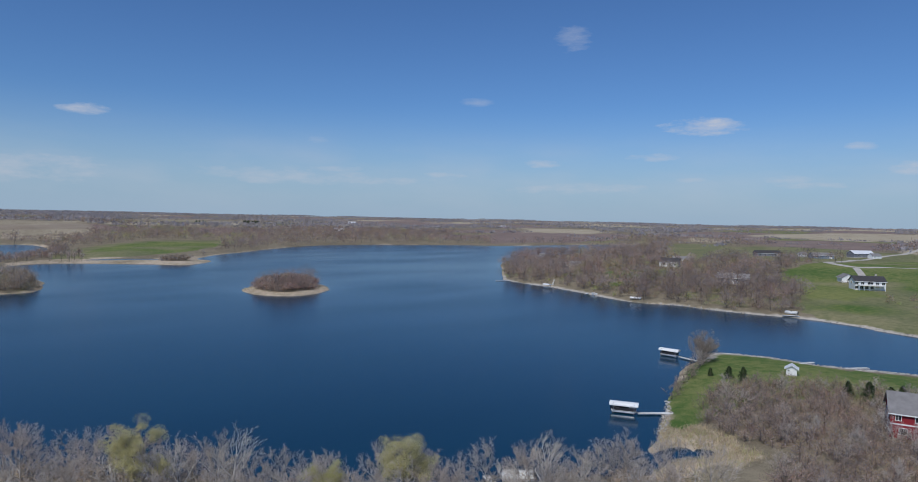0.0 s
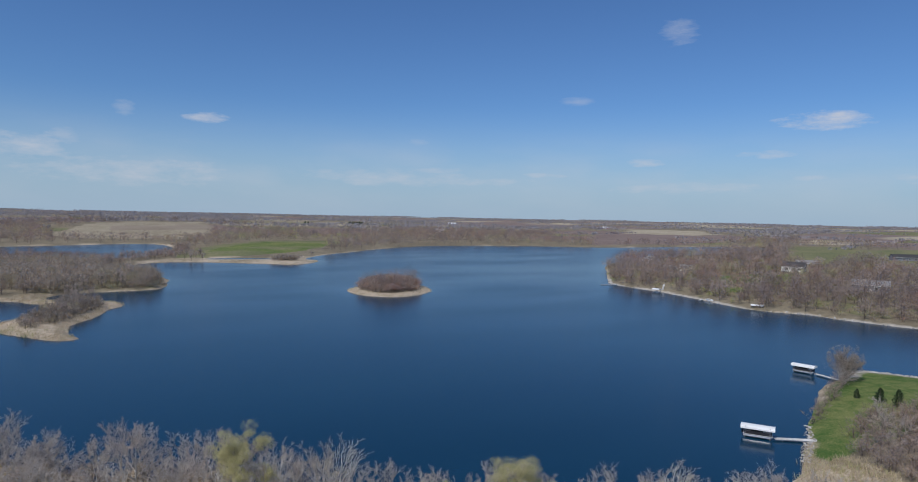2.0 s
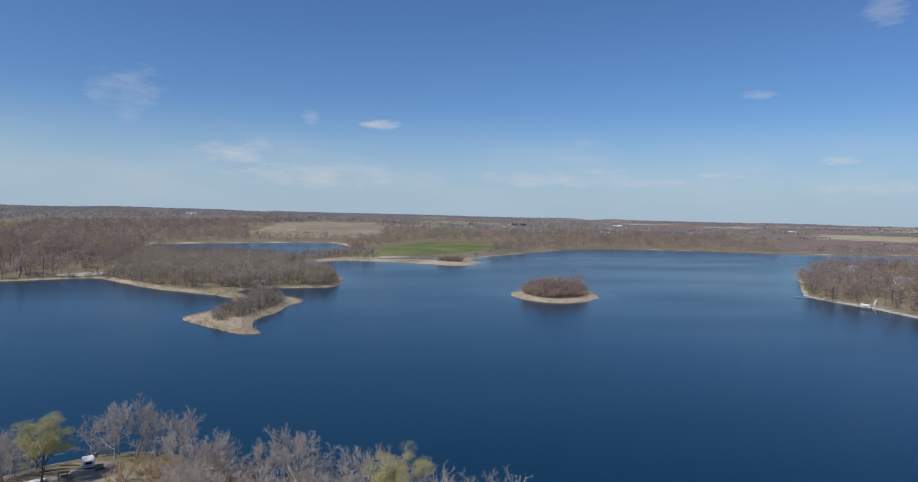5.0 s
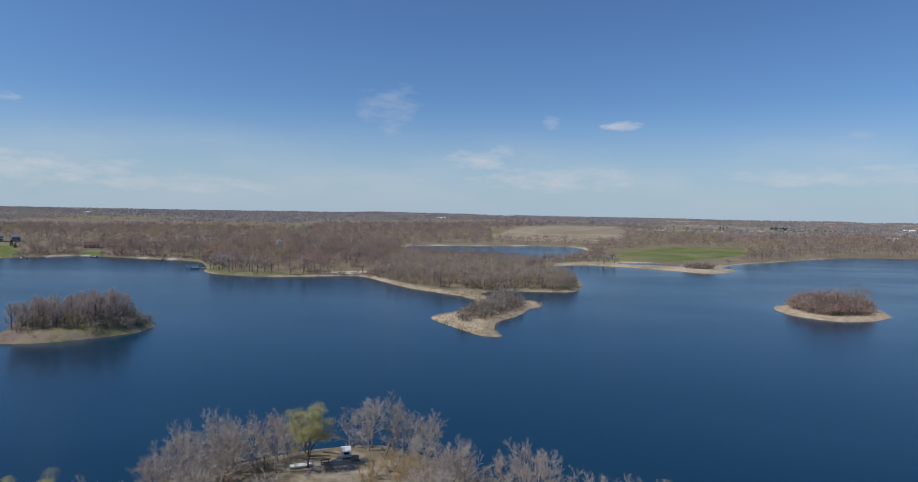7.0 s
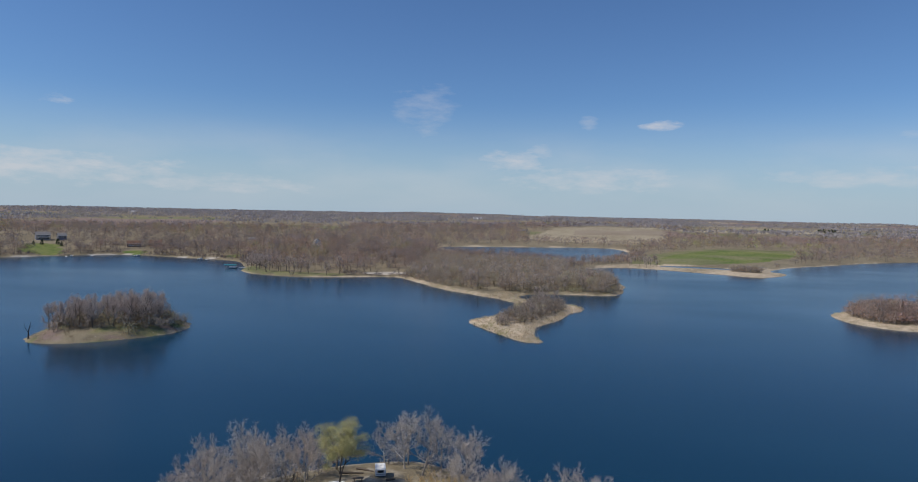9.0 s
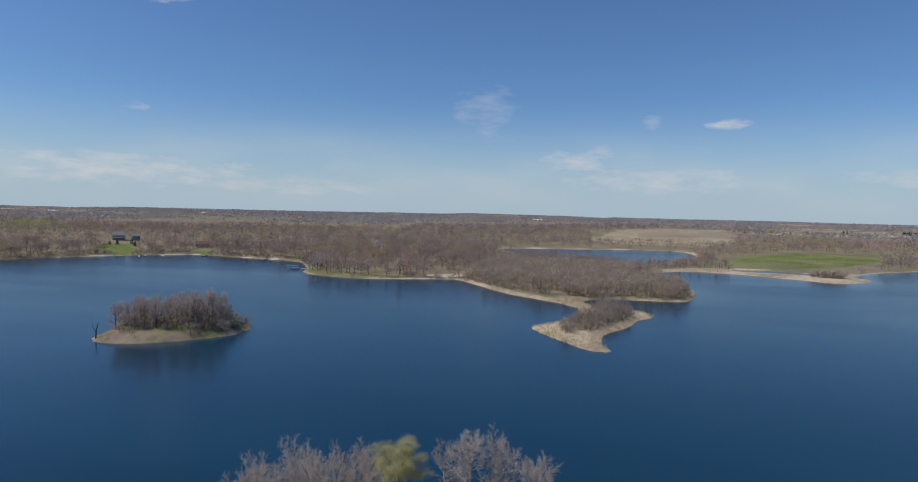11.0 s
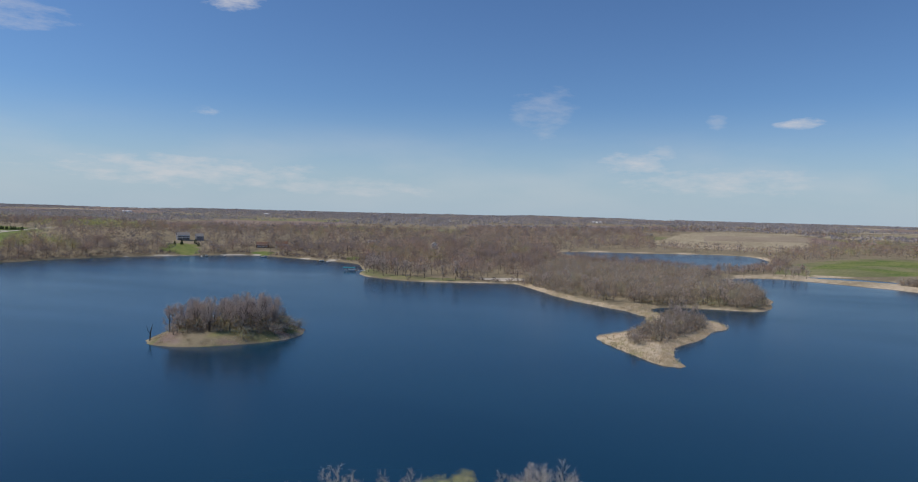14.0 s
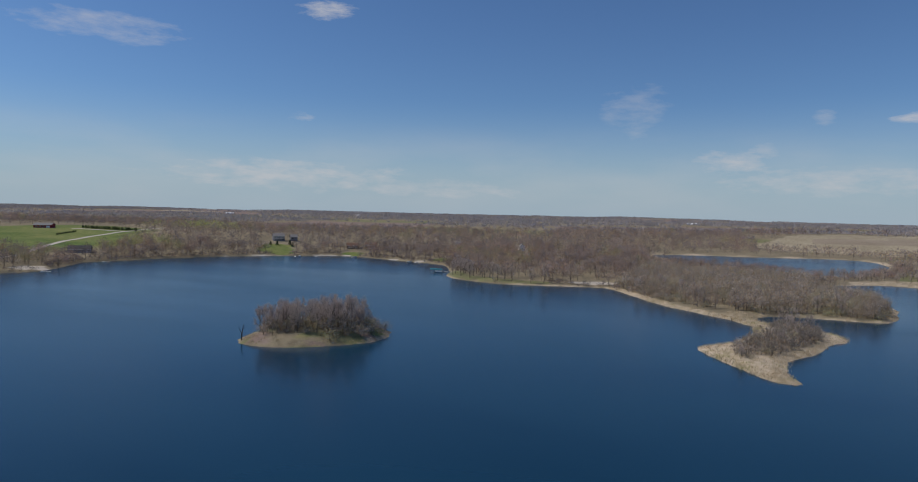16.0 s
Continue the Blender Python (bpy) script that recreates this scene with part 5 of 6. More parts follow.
# clearings round buildings, before the meadow and along the camera's sightlines: place and reach
CLEARINGS = [(140, 712, 42), (185, 728, 40), (225, 762, 36), (205, 700, 26), (255, 800, 30), (466, 156, 26), (492, 178, 14), (488, 314, 14), (472, 292, 9), (428, 226, 12), (790, 372, 40), (790, 310, 34), (876, 292, 40), (451.2, 386.4, 8), (437.2, 392.4, 6),
             (520, 500, 9), (556.4, 344.5, 11), (-543, 668, 17), (-528, 684, 13), (-520, 640, 20), (-498, 612, 22), (-478, 600, 14), (-446, 684, 8), (-434, 700, 8), (-430, 660, 8), (-415, 642, 9),
             (-264, 752, 15), (-258, 735, 11), (-250, 715, 8), (-243, 700, 7), (-352, 770, 8), (-843, 573, 45), (-832, 590, 40), (-578, 446, 18), (-562, 432, 14), (372, 282, 10), (352, 325, 8), (-302, 628, 10)]


def is_wood(x, y):
    out = (sample(SD, x, y) > 2.5) & (sample(OPEN, x, y) < 0.3)
    for cx, cy, reach in CLEARINGS:
        out &= (x - cx) ** 2 + (y - cy) ** 2 > reach**2
    return out


def ring_a(x, y):
    r = np.hypot(x, y - 60)
    behind = (x > -130) & (x < 90) & (y > 630) & (y < 800)
    thin = (x > 300) & (value_noise(x, y, 25, 71) < np.where(x > 470, 0.50, 0.27))
    return is_wood(x, y) & (r > 330) & (r < 760) & (y > 60) & ~peninsula(x, y) & ~behind & ~thin


places = scatter(-760, 720, 60, 800, 9.4, ring_a, 20)
cape = (places[:, 0] > 320) & (places[:, 1] < 430)
stuff("woodland", "bare brown spring woods round the lake", "woods", FAR_A * 4 + FAR_BUSH, places[~cape], (0.5, 1.2), 21, mat_twig_stuff)
stuff("woodland", "bare reddish-brown trees between the cape's houses", "woods", WOOD + FAR_A, places[cape], (0.65, 1.1), 22, mat_twig_stuff)


places = scatter(325, 600, 60, 470, 7.0, lambda x, y: is_wood(x, y) | ((sample(SD, x, y) > 2) & (sample(LAWN, x, y) < 0.3) & (value_noise(x, y, 20, 5) > 0.5)), 36)
stuff("undergrowth", "bare brush under the trees of the cape", "brush", FAR_BUSH, places, (0.35, 0.85), 37, mat_twig_stuff, tone=np.random.default_rng(17).uniform(0.25, 1.0, len(places)))


places = scatter(-620, -90, 300, 640, 4.4, lambda x, y: (sample(GRAVEL, x, y) < 0.3) & (sample(LAWN, x, y) < 0.3) & (sample(SD, x, y) > 1.2) & (sample(SD, x, y) < 15), 49)
stuff("undergrowth", "dark brown brush along the western shore", "brush", FAR_BUSH, places, (0.35, 0.85), 50, mat_twig_stuff, tone=np.random.default_rng(15).uniform(0.0, 0.14, len(places)))


def ring_b(x, y):
    r = np.hypot(x, y - 60)
    return is_wood(x, y) & (r >= 760) & (r < 1500) & (bearing(x, y) > -67) & (bearing(x, y) < 80)


places = scatter(-1500, 1500, -100, 1560, 15.0, ring_b, 22)
stuff("woodland", "bare brown woods beyond the lake", "woods", FAR_B, places, (0.6, 1.2), 23, mat_twig_stuff)


def ring_c(x, y):
    r = np.hypot(x, y - 60)
    return is_wood(x, y) & (r >= 1500) & (r < 4800) & (bearing(x, y) > -67) & (bearing(x, y) < 80)


def hedgerows(x, y):
    """Tree lines between the far fields, with gaps."""
    r = np.hypot(x, y - 60)
    u, v = 0.96 * x + 0.28 * y + 60 * value_noise(x, y, 700, 31), -0.28 * x + 0.96 * y
    line = (np.abs((u / 330 + 0.5) % 1 - 0.5) < 0.026) | (np.abs((v / 260 + 0.5) % 1 - 0.5) < 0.032)
    return line & (sample(FIELD_TAN, x, y) < 0.4) & ~is_wood(x, y) & (value_noise(x, y, 160, 41) > 0.42) & (sample(SD, x, y) > 10) & (r >= 1050) & (r < 4600) & (bearing(x, y) > -67) & (bearing(x, y) < 80)


FAR_ROW = [grove(160 + k, 3, 10, 9, 7) for k in range(5)]
places = scatter(-4800, 4800, -600, 4860, 52, ring_c, 24)
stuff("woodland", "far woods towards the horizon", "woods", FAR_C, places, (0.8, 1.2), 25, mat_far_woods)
places = scatter(-4600, 4600, -600, 4660, 19, hedgerows, 57)
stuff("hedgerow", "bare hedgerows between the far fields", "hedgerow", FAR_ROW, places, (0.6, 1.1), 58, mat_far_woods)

hedge = scatter(50, 250, 715, 870, 8.5, lambda x, y: inside(x, y, smooth_loop([(58, 742), (100, 722), (122, 745), (112, 800), (118, 862), (92, 860), (92, 800)])) & (sample(SD, x, y) > 2), 38)
stuff("woodland", "bare bushy trees between the pond and the meadow", "woods", FAR_A + FAR_BUSH, hedge, (0.42, 0.75), 39, mat_twig_stuff)

for x, y in scatter(-250, -148, 494, 548, 8.5, lambda x, y: (sample(LAWN, x, y) > 0.35) & (sample(SD, x, y) > 3), 59):
    plant(("mid", int(rng.integers(0, 4))), x, y, rng.uniform(0.85, 1.15), rng.uniform(0, 6.28), "bare shade tree on the grassy lake edge", "trees of the western cape")

# ---- reeds ----
def tuft(seed, count=22):
    r = np.random.default_rng(seed)
    base = np.c_[r.normal(size=(count, 2)) * 0.8, np.zeros(count)]
    tip = base + np.c_[r.normal(size=(count, 2)) * 0.5, r.uniform(0.6, 1.7, count)]
    v, f, n = slivers(base, tip, r.uniform(0.07, 0.19, count), r, dome=r.normal(size=(count, 3)) * 0.4 + (0, 0, 1.0))
    return v, f, np.zeros(len(v)), n


REEDS = [tuft(200 + k) for k in range(5)]
places = scatter(-130, 230, 285, 600, 2.3, lambda x, y: (sample(REED, x, y) > 0.5) & (sample(SD, x, y) > 0.3), 26)
places = np.concatenate([places, scatter(-38, 22, 288, 425, 1.7, lambda x, y: (sample(SD, x, y) > 0.2) & (sample(SD, x, y) < 4.5), 30)])
stuff("reeds", "dry tan reed beds along the water's edge", "reeds", REEDS, places, (0.3, 0.95), 27, mat_reed, tone=np.clip(0.35 * np.random.default_rng(3).uniform(0, 1, len(places)) + 1.3 * value_noise(places[:, 0], places[:, 1], 9, 67) - 0.3, 0, 1))
places = scatter(-194, -140, 246, 292, 1.15, lambda x, y: (sample(BANK, x, y) > 0.5) & (sample(SD, x, y) > 0.4) & (value_noise(x, y, 5, 43) > 0.36), 60)
stuff("dry_grass", "dry tan grass on the larger island's open bank", "grass", REEDS, places, (0.25, 0.6), 61, mat_reed, tone=np.where(value_noise(places[:, 0], places[:, 1], 8, 45) > 0.58, 0.95, 0.3 * value_noise(places[:, 0], places[:, 1], 4, 46)))
places = scatter(90, 140, 55, 100, 1.2, lambda x, y: (sample(REED, x, y) > 0.5) & (sample(SD, x, y) > 0.2), 28)
stuff("reeds", "dry tan reeds round the small inlet", "reeds", REEDS, places, (0.6, 1.0), 29, mat_reed, tone=np.random.default_rng(4).uniform(0, 1, len(places)))


# ---- building helpers ----
def box(bm, c, s, rz=0.0, ry=0.0, bevel=0.0):
    """Adds a box with its centre at c and its sizes s to a bmesh."""
    m = Matrix.Translation(c) @ Euler((0, ry, rz)).to_matrix().to_4x4() @ Matrix.Diagonal((*s, 1))
    made = bmesh.ops.create_cube(bm, size=1, matrix=m)["verts"]
    if bevel:
        edges = list({e for v in made for e in v.link_edges})
        bmesh.ops.bevel(bm, geom=edges, offset=bevel, segments=2, affect="EDGES", profile=0.5)
    return bm


def boxes(*items):
    bm = bmesh.new()
    for item in items:
        box(bm, *item)
    return bm


def rounded(c, s, bevel):
    return box(bmesh.new(), c, s, bevel=bevel)


def extruded(profile, x0, x1):
    """A solid with an outline in y and z, from x0 to x1."""
    bm = bmesh.new()
    a = [bm.verts.new((x0, y, z)) for y, z in profile]
    c = [bm.verts.new((x1, y, z)) for y, z in profile]
    bm.faces.new(a[::-1])
    bm.faces.new(c)
    for i in range(len(profile)):
        j = (i + 1) % len(profile)
        bm.faces.new((a[i], a[j], c[j], c[i]))
    bmesh.ops.recalc_face_normals(bm, faces=bm.faces)
    return bm


def thing(name, label, category, x, y, z, turn, group=""):
    top = new(name)
    top.matrix_basis = pose(x, y, z, 0, 0, turn)
    return tagged(top, label, category, group)


def window(top, side, u, z, w, h, length, depth):
    """A framed window on a wall: side f, b (long walls) or l, r (gable walls)."""
    frame_mesh = boxes(((0, 0, h / 2 + 0.06), (w + 0.24, 0.14, 0.12)), ((0, 0, -h / 2 - 0.06), (w + 0.3, 0.2, 0.12)), ((w / 2 + 0.06, 0, 0), (0.12, 0.14, h)), ((-w / 2 - 0.06, 0, 0), (0.12, 0.14, h)),
                       ((0, 0.005, 0), (0.06, 0.1, h)))
    at, turn = {"f": ((u, -depth / 2 - 0.05, z), 0), "b": ((u, depth / 2 + 0.05, z), 180), "l": ((-length / 2 - 0.05, u, z), -90), "r": ((length / 2 + 0.05, u, z), 90)}[side]
    fr = part("window", frame_mesh, mat_white, top)
    fr.matrix_basis = pose(*at, 0, 0, turn)
    part("pane", boxes(((0, 0.02, 0), (w, 0.04, h))), mat_glass, fr)


def door(top, side, u, w, h, length, depth, mat):
    at, turn = {"f": ((u, -depth / 2 - 0.04, 0.1), 0), "r": ((length / 2 + 0.04, u, 0.1), 90), "l": ((-length / 2 - 0.04, u, 0.1), -90)}[side]
    ob = part("door", boxes(((0, 0, h / 2), (w, 0.1, h)), ((0, -0.06, h * 0.72), (w * 0.7, 0.04, h * 0.3)), ((0, -0.06, h * 0.28), (w * 0.7, 0.04, h * 0.3))), mat, top)
    ob.matrix_basis = pose(*at, 0, 0, turn)


def house(name, label, x, y, turn, length, depth, eave, rise, wall, roof, windows=(), doors=(), group="", category="house", chimney=None, deck=None, sink=0.4, base=None):
    """A gabled house: ridge along its own x, the front towards its own -y."""
    z = min(ground_z(x + dx, y + dy) for dx in (-3, 3) for dy in (-3, 3)) + 0.3 if base is None else base
    top = thing(name, label, category, x, y, z, turn, group)
    hd, hl = depth / 2, length / 2
    part("wall", extruded([(-hd, -sink - 1), (hd, -sink - 1), (hd, eave), (0, eave + rise), (-hd, eave)], -hl, hl), wall, top)
    slope = math.atan2(rise, hd)
    over, t = 0.5, 0.22
    ex, ez = hd + over, eave - over * math.tan(slope)
    prof = [(-ex, ez + 0.02), (0, eave + rise + 0.02), (ex, ez + 0.02), (ex, ez + t), (0, eave + rise + t + 0.05), (-ex, ez + t)]
    part("roof", extruded(prof, -hl - over, hl + over), roof, top)
    part("fascia", boxes(((0, -ex - 0.03, ez + 0.08), (length + 2 * over, 0.08, 0.26)), ((0, ex + 0.03, ez + 0.08), (length + 2 * over, 0.08, 0.26))), mat_white, top)
    part("foundation", boxes(((0, 0, -sink - 0.2), (length + 0.1, depth + 0.1, 1.2))), mat_stone, top)
    for side, u, wz, w, h in windows:
        window(top, side, u, wz, w, h, length, depth)
    for side, u, w, h in doors:
        door(top, side, u, w, h, length, depth, mat_white)
    if chimney:
        part("chimney", boxes(((chimney, 0.8, eave + rise + 0.3), (0.9, 0.7, 2.2)), ((chimney, 0.8, eave + rise + 1.45), (1.05, 0.85, 0.14))), mat_stone, top)
    if deck:
        dl, dd, dz = deck
        y0 = -hd - dd / 2 - 0.02
        dk = part("deck", boxes(((0, y0, dz), (dl, dd, 0.2))), mat_dock, top)
        n = max(3, int(dl / 2.4))
        for k in range(n):
            px = -dl / 2 + 0.1 + k * (dl - 0.2) / (n - 1)
            part("post", boxes(((px, -hd - dd + 0.1, dz / 2 - 0.3), (0.16, 0.16, dz + 0.6)), ((px, -hd - dd + 0.1, dz + 0.55), (0.1, 0.1, 0.95))), mat_white, dk)
        part("railing", boxes(*[((0, -hd - dd + 0.1, dz + h), (dl, 0.06, 0.07)) for h in (0.35, 0.6, 0.85, 1.03)],
                              *[((s * (dl / 2 - 0.05), y0, dz + h), (0.06, dd, 0.07)) for s in (-1, 1) for h in (0.35, 0.6, 0.85, 1.03)]), mat_white, dk)
    return top


def dock(label, x, y, turn, length, width=1.5, group="docks", legs=True, z=0.45):
    """A plank dock on posts, running along its own x from the origin."""
    top = thing("dock", label, "dock", x, y, 0, turn, group)
    n = int(length / 0.6)
    part("frame", boxes(((length / 2, width / 2 - 0.05, z - 0.1), (length, 0.08, 0.18)), ((length / 2, -width / 2 + 0.05, z - 0.1), (length, 0.08, 0.18))), mat_alu, top)
    plank = None
    for k in range(n):
        if plank is None:
            plank = part("plank", boxes(((0, 0, 0), (length / n - 0.03, width, 0.05))), mat_dock, top)
            ob = plank
        else:
            ob = new("plank", plank.data)
            ob.parent = top
        ob.location = ((k + 0.5) * length / n, 0, z + 0.02)
    if legs:
        for k in range(max(2, int(length / 3))):
            for s in (-1, 1):
                part("leg", boxes((((k + 0.5) * length / max(2, int(length / 3)), s * width / 2, z / 2 - 0.9), (0.07, 0.07, z + 2.1))), mat_alu, top)
    return top


def canopy_mesh(length, width, height):
    """A fabric canopy: an arched roof with hanging sides and rounded ends."""
    prof = []
    for k in range(9):
        a = math.pi * k / 8
        prof.append((-math.cos(a) * width / 2, math.sin(a) * height * 0.6 + height * 0.4))
    prof = [(-width / 2, 0)] + prof + [(width / 2, 0)]
    inner = [(y * 0.97, z - 0.05 if 0 < z else z) for y, z in prof[::-1]]
    bm = extruded(prof + inner, -length / 2, length / 2)
    for s in (-1, 1):
        box(bm, (s * (length / 2 - 0.02), 0, height * 0.55), (0.05, width * 0.92, height * 0.55))
    return bm


def hull_mesh(length, width, height, sharp=0.6):
    """A small boat's hull with a pointed bow towards +x, hollow on top."""
    bm = bmesh.new()
    rings = []
    for k in range(9):
        t = k / 8
        w = width / 2 * (1 - max(0, (t - sharp) / (1 - sharp)) ** 2) * (0.88 + 0.12 * min(1, t * 4))
        xx, lift = -length / 2 + length * t, height * 0.35 * max(0, t - 0.6) ** 2 * 4
        rings.append([bm.verts.new((xx, s * w * f, z + lift)) for s, f, z in ((-1, 1, height), (-1, 0.72, 0.1), (0, 0.0, 0.0), (1, 0.72, 0.1), (1, 1, height), (1, 0.86, height), (0, 0, 0.16), (-1, 0.86, height))])
    for a, c in zip(rings, rings[1:]):
        for i in range(8):
            j = (i + 1) % 8
            bm.faces.new((a[i], a[j], c[j], c[i]))
    bm.faces.new(rings[0][::-1])
    bm.faces.new(rings[-1])
    bmesh.ops.recalc_face_normals(bm, faces=bm.faces)
    return bm


def boat_lift(label, x, y, turn, length, width, mat, group="boat lifts"):
    top = thing("boat_lift", label, "boat lift", x, y, 0, turn, group)
    for sx in (-1, 1):
        for sy in (-1, 1):
            part("post", boxes(((sx * length * 0.36, sy * width * 0.46, 0.6), (0.12, 0.12, 4.4))), mat_alu, top)
    part("cradle", boxes(((0, width * 0.2, 0.25), (length * 0.8, 0.15, 0.15)), ((0, -width * 0.2, 0.25), (length * 0.8, 0.15, 0.15)), ((length * 0.36, 0, 0.15), (0.12, width, 0.12)), ((-length * 0.36, 0, 0.15), (0.12, width, 0.12))), mat_alu, top)
    cn = part("canopy", canopy_mesh(length, width, 0.8), mat, top)
    cn.location = (0, 0, 2.1)
    part("canopy_frame", boxes(*[((k * length * 0.24, 0, 2.12), (0.06, width * 0.94, 0.06)) for k in (-2, -1, 0, 1, 2)], ((0, width * 0.46, 2.12), (length, 0.06, 0.06)), ((0, -width * 0.46, 2.12), (length, 0.06, 0.06))), mat_alu, top)
    return top


def pontoon_boat(label, x, y, turn, z=0.0, scale=1.0, group="boats", panel=None):
    top = thing("pontoon_boat", label, "boat", x, y, z, turn, group)
    for s in (-1, 1):
        v, f = tube([(-3, s * 0.85, 0.15), (2.6, s * 0.85, 0.15), (3.2, s * 0.85, 0.4)], (0.32, 0.32, 0.05), 10)
        part("pontoon", (v, f), mat_alu, top)
    part("deck", boxes(((0, 0, 0.55), (6.2, 2.5, 0.1))), mat_dock, top)
    part("rail_panel", boxes(((0, 1.2, 0.95), (5.8, 0.06, 0.7)), ((0, -1.2, 0.95), (5.8, 0.06, 0.7)), ((2.9, 0, 0.95), (0.06, 2.4, 0.7)), ((-2.9, 0.5, 0.95), (0.06, 1.4, 0.7))), panel or mat_white, top)
    part("seat", rounded((1.9, 0.7, 0.85), (1.6, 0.8, 0.55), 0.12), mat_white, top)
    part("seat", rounded((-1.9, -0.6, 0.85), (1.4, 0.9, 0.55), 0.12), mat_white, top)
    part("console", rounded((0.2, -0.8, 1.05), (0.6, 0.5, 0.9), 0.08), mat_dark, top)
    part("outboard_motor", rounded((-3.25, 0, 0.75), (0.45, 0.4, 0.9), 0.1), mat_dark, top)
    for o in (top,):
        o.scale = (scale, scale, scale)
    return top


def rowing_boat(label, x, y, turn, length=4.2, width=1.4):
    top = thing("rowing_boat", label, "boat", x, y, ground_z(x, y) + 0.05, turn, "boats")
    part("hull", hull_mesh(length, width, 0.5), mat_white, top)
    for t in (-0.28, 0.02, 0.28):
        part("thwart", boxes(((t * length, 0, 0.42), (0.25, width * 0.82, 0.05))), mat_dock, top)
    return top


def camper(x, y, turn):
    z = ground_z(x, y)
    top = thing("camper_trailer", "white camper trailer with a dark rear window, parked in the clearing", "camper", x, y, z + 0.1, turn)
    prof = [(-1.7, 0.5), (1.6, 0.5), (1.8, 1.0), (1.65, 2.2), (1.4, 2.35), (-1.4, 2.35), (-1.7, 2.1)]
    body = extruded([(a, b) for a, b in prof], -1.2, 1.2)
    bmesh.ops.bevel(body, geom=list(body.edges), offset=0.08, segments=2, affect="EDGES")
    part("body", body, mat_white, top)
    part("window", boxes(((0, -1.72, 1.6), (1.4, 0.06, 0.6))), mat_glass, top, "dark tinted rear window")
    for s in (-1, 1):
        part("window", boxes(((s * 1.215, 0.7, 1.6), (0.05, 0.8, 0.5))), mat_glass, top)
        part("window", boxes(((s * 1.215, -0.8, 1.6), (0.05, 0.7, 0.5))), mat_glass, top)
        v, f = tube([(s * 1.0, 0.1, 0.28), (s * 1.22, 0.1, 0.28)], (0.36, 0.36), 14)
        wheel = part("wheel", (v, f), mat_dark, top)
        part("hub", boxes(((s * 1.23, 0.1, 0.28), (0.03, 0.3, 0.3))), mat_alu, wheel)
    part("stripe", boxes(((0, -1.7, 0.95), (2.3, 0.05, 0.12)), ((1.205, 0, 0.95), (0.03, 3.2, 0.12)), ((-1.205, 0, 0.95), (0.03, 3.2, 0.12))), mat_bluegrey, top)
    part("roof_vent", rounded((0, 0.3, 2.42), (0.6, 0.8, 0.22), 0.05), mat_white, top)
    part("tow_bar", boxes(((0, 2.3, 0.45), (0.12, 1.3, 0.1))), mat_dark, top)
    part("bumper", boxes(((0, -1.8, 0.5), (2.2, 0.12, 0.18))), mat_dark, top)
    return top


def picnic_table(x, y, turn):
    top = thing("picnic_table", "dark weathered wooden picnic table in the clearing", "picnic table", x, y, ground_z(x, y), turn)
    for k in range(5):
        part("board", boxes(((0, -0.36 + k * 0.18, 0.75), (1.9, 0.16, 0.05))), mat_wood, top)
    for s in (-1, 1):
        part("bench", boxes(((0, s * 0.75, 0.45), (1.9, 0.28, 0.05))), mat_wood, top)
        part("leg", boxes(((s * 0.65, 0.35, 0.37), (0.09, 0.09, 0.8)), ((s * 0.65, -0.35, 0.37), (0.09, 0.09, 0.8)), ((s * 0.65, 0, 0.42), (0.09, 1.6, 0.09))), mat_wood, top)
    return top


def conifer(seed, height=5.2, radius=2.0):
    rng = np.random.default_rng(seed)
    wood = tube([(0, 0, -0.2), (0, 0, height * 0.5), (0, 0, height * 0.97)], (0.16, 0.1, 0.02), 6)
    n = 900
    u = rng.uniform(0.06, 1.0, n) ** 0.8
    a = rng.uniform(0, 2 * np.pi, n)
    r = radius * (1 - u) ** 0.55 * rng.uniform(0.3, 1.0, n) * (0.8 + 0.2 * np.sin(a * 3 + seed + 9 * u))
    base = np.stack([np.cos(a) * r, np.sin(a) * r, u * height], 1)
    tip = base + np.stack([np.cos(a) * 0.6, np.sin(a) * 0.6, rng.uniform(-0.25, 0.35, n)], 1) * (0.5 + 0.6 * (1 - u))[:, None]
    v, f = slivers(base, tip, rng.uniform(0.15, 0.35, n), rng)
    return wood, (v, f), None


for k in range(2):
    kind(("conifer", k), "conifer", "dark green young conifer", conifer(300 + k), mat_bark, mat_needles, category="conifer")

# ---- the clearing on the near shore ----
camper(-27.4, 155.0, 18).scale = (0.78, 0.78, 0.78)
rowing_boat("white rowing boat lying on the dry grass", -34.3, 149.0, 25)
picnic_table(-30.5, 151.5, 10)
for k, (x, y, turn, ln) in enumerate(((-33, 155.5, 8, 4.5), (-31, 157.5, -15, 3.6), (-25, 153.2, 30, 1.6))):
    lg = new("log", None)
    lg.matrix_basis = pose(x, y, ground_z(x, y) + 0.15, 0, 0, turn)
    tagged(lg, "dark fallen log on the bare ground", "log", "logs")
    part("trunk", tube([(-ln / 2, 0, 0), (0, 0.1, 0.03), (ln / 2, 0, 0)], (0.22, 0.2, 0.15), 8), mat_bark, lg)
pontoon_boat("white pontoon boat moored at the wooded shore", 83.7, 88.6, 140)
dock("short grey dock among the shore trees", 77, 87, 70, 6)

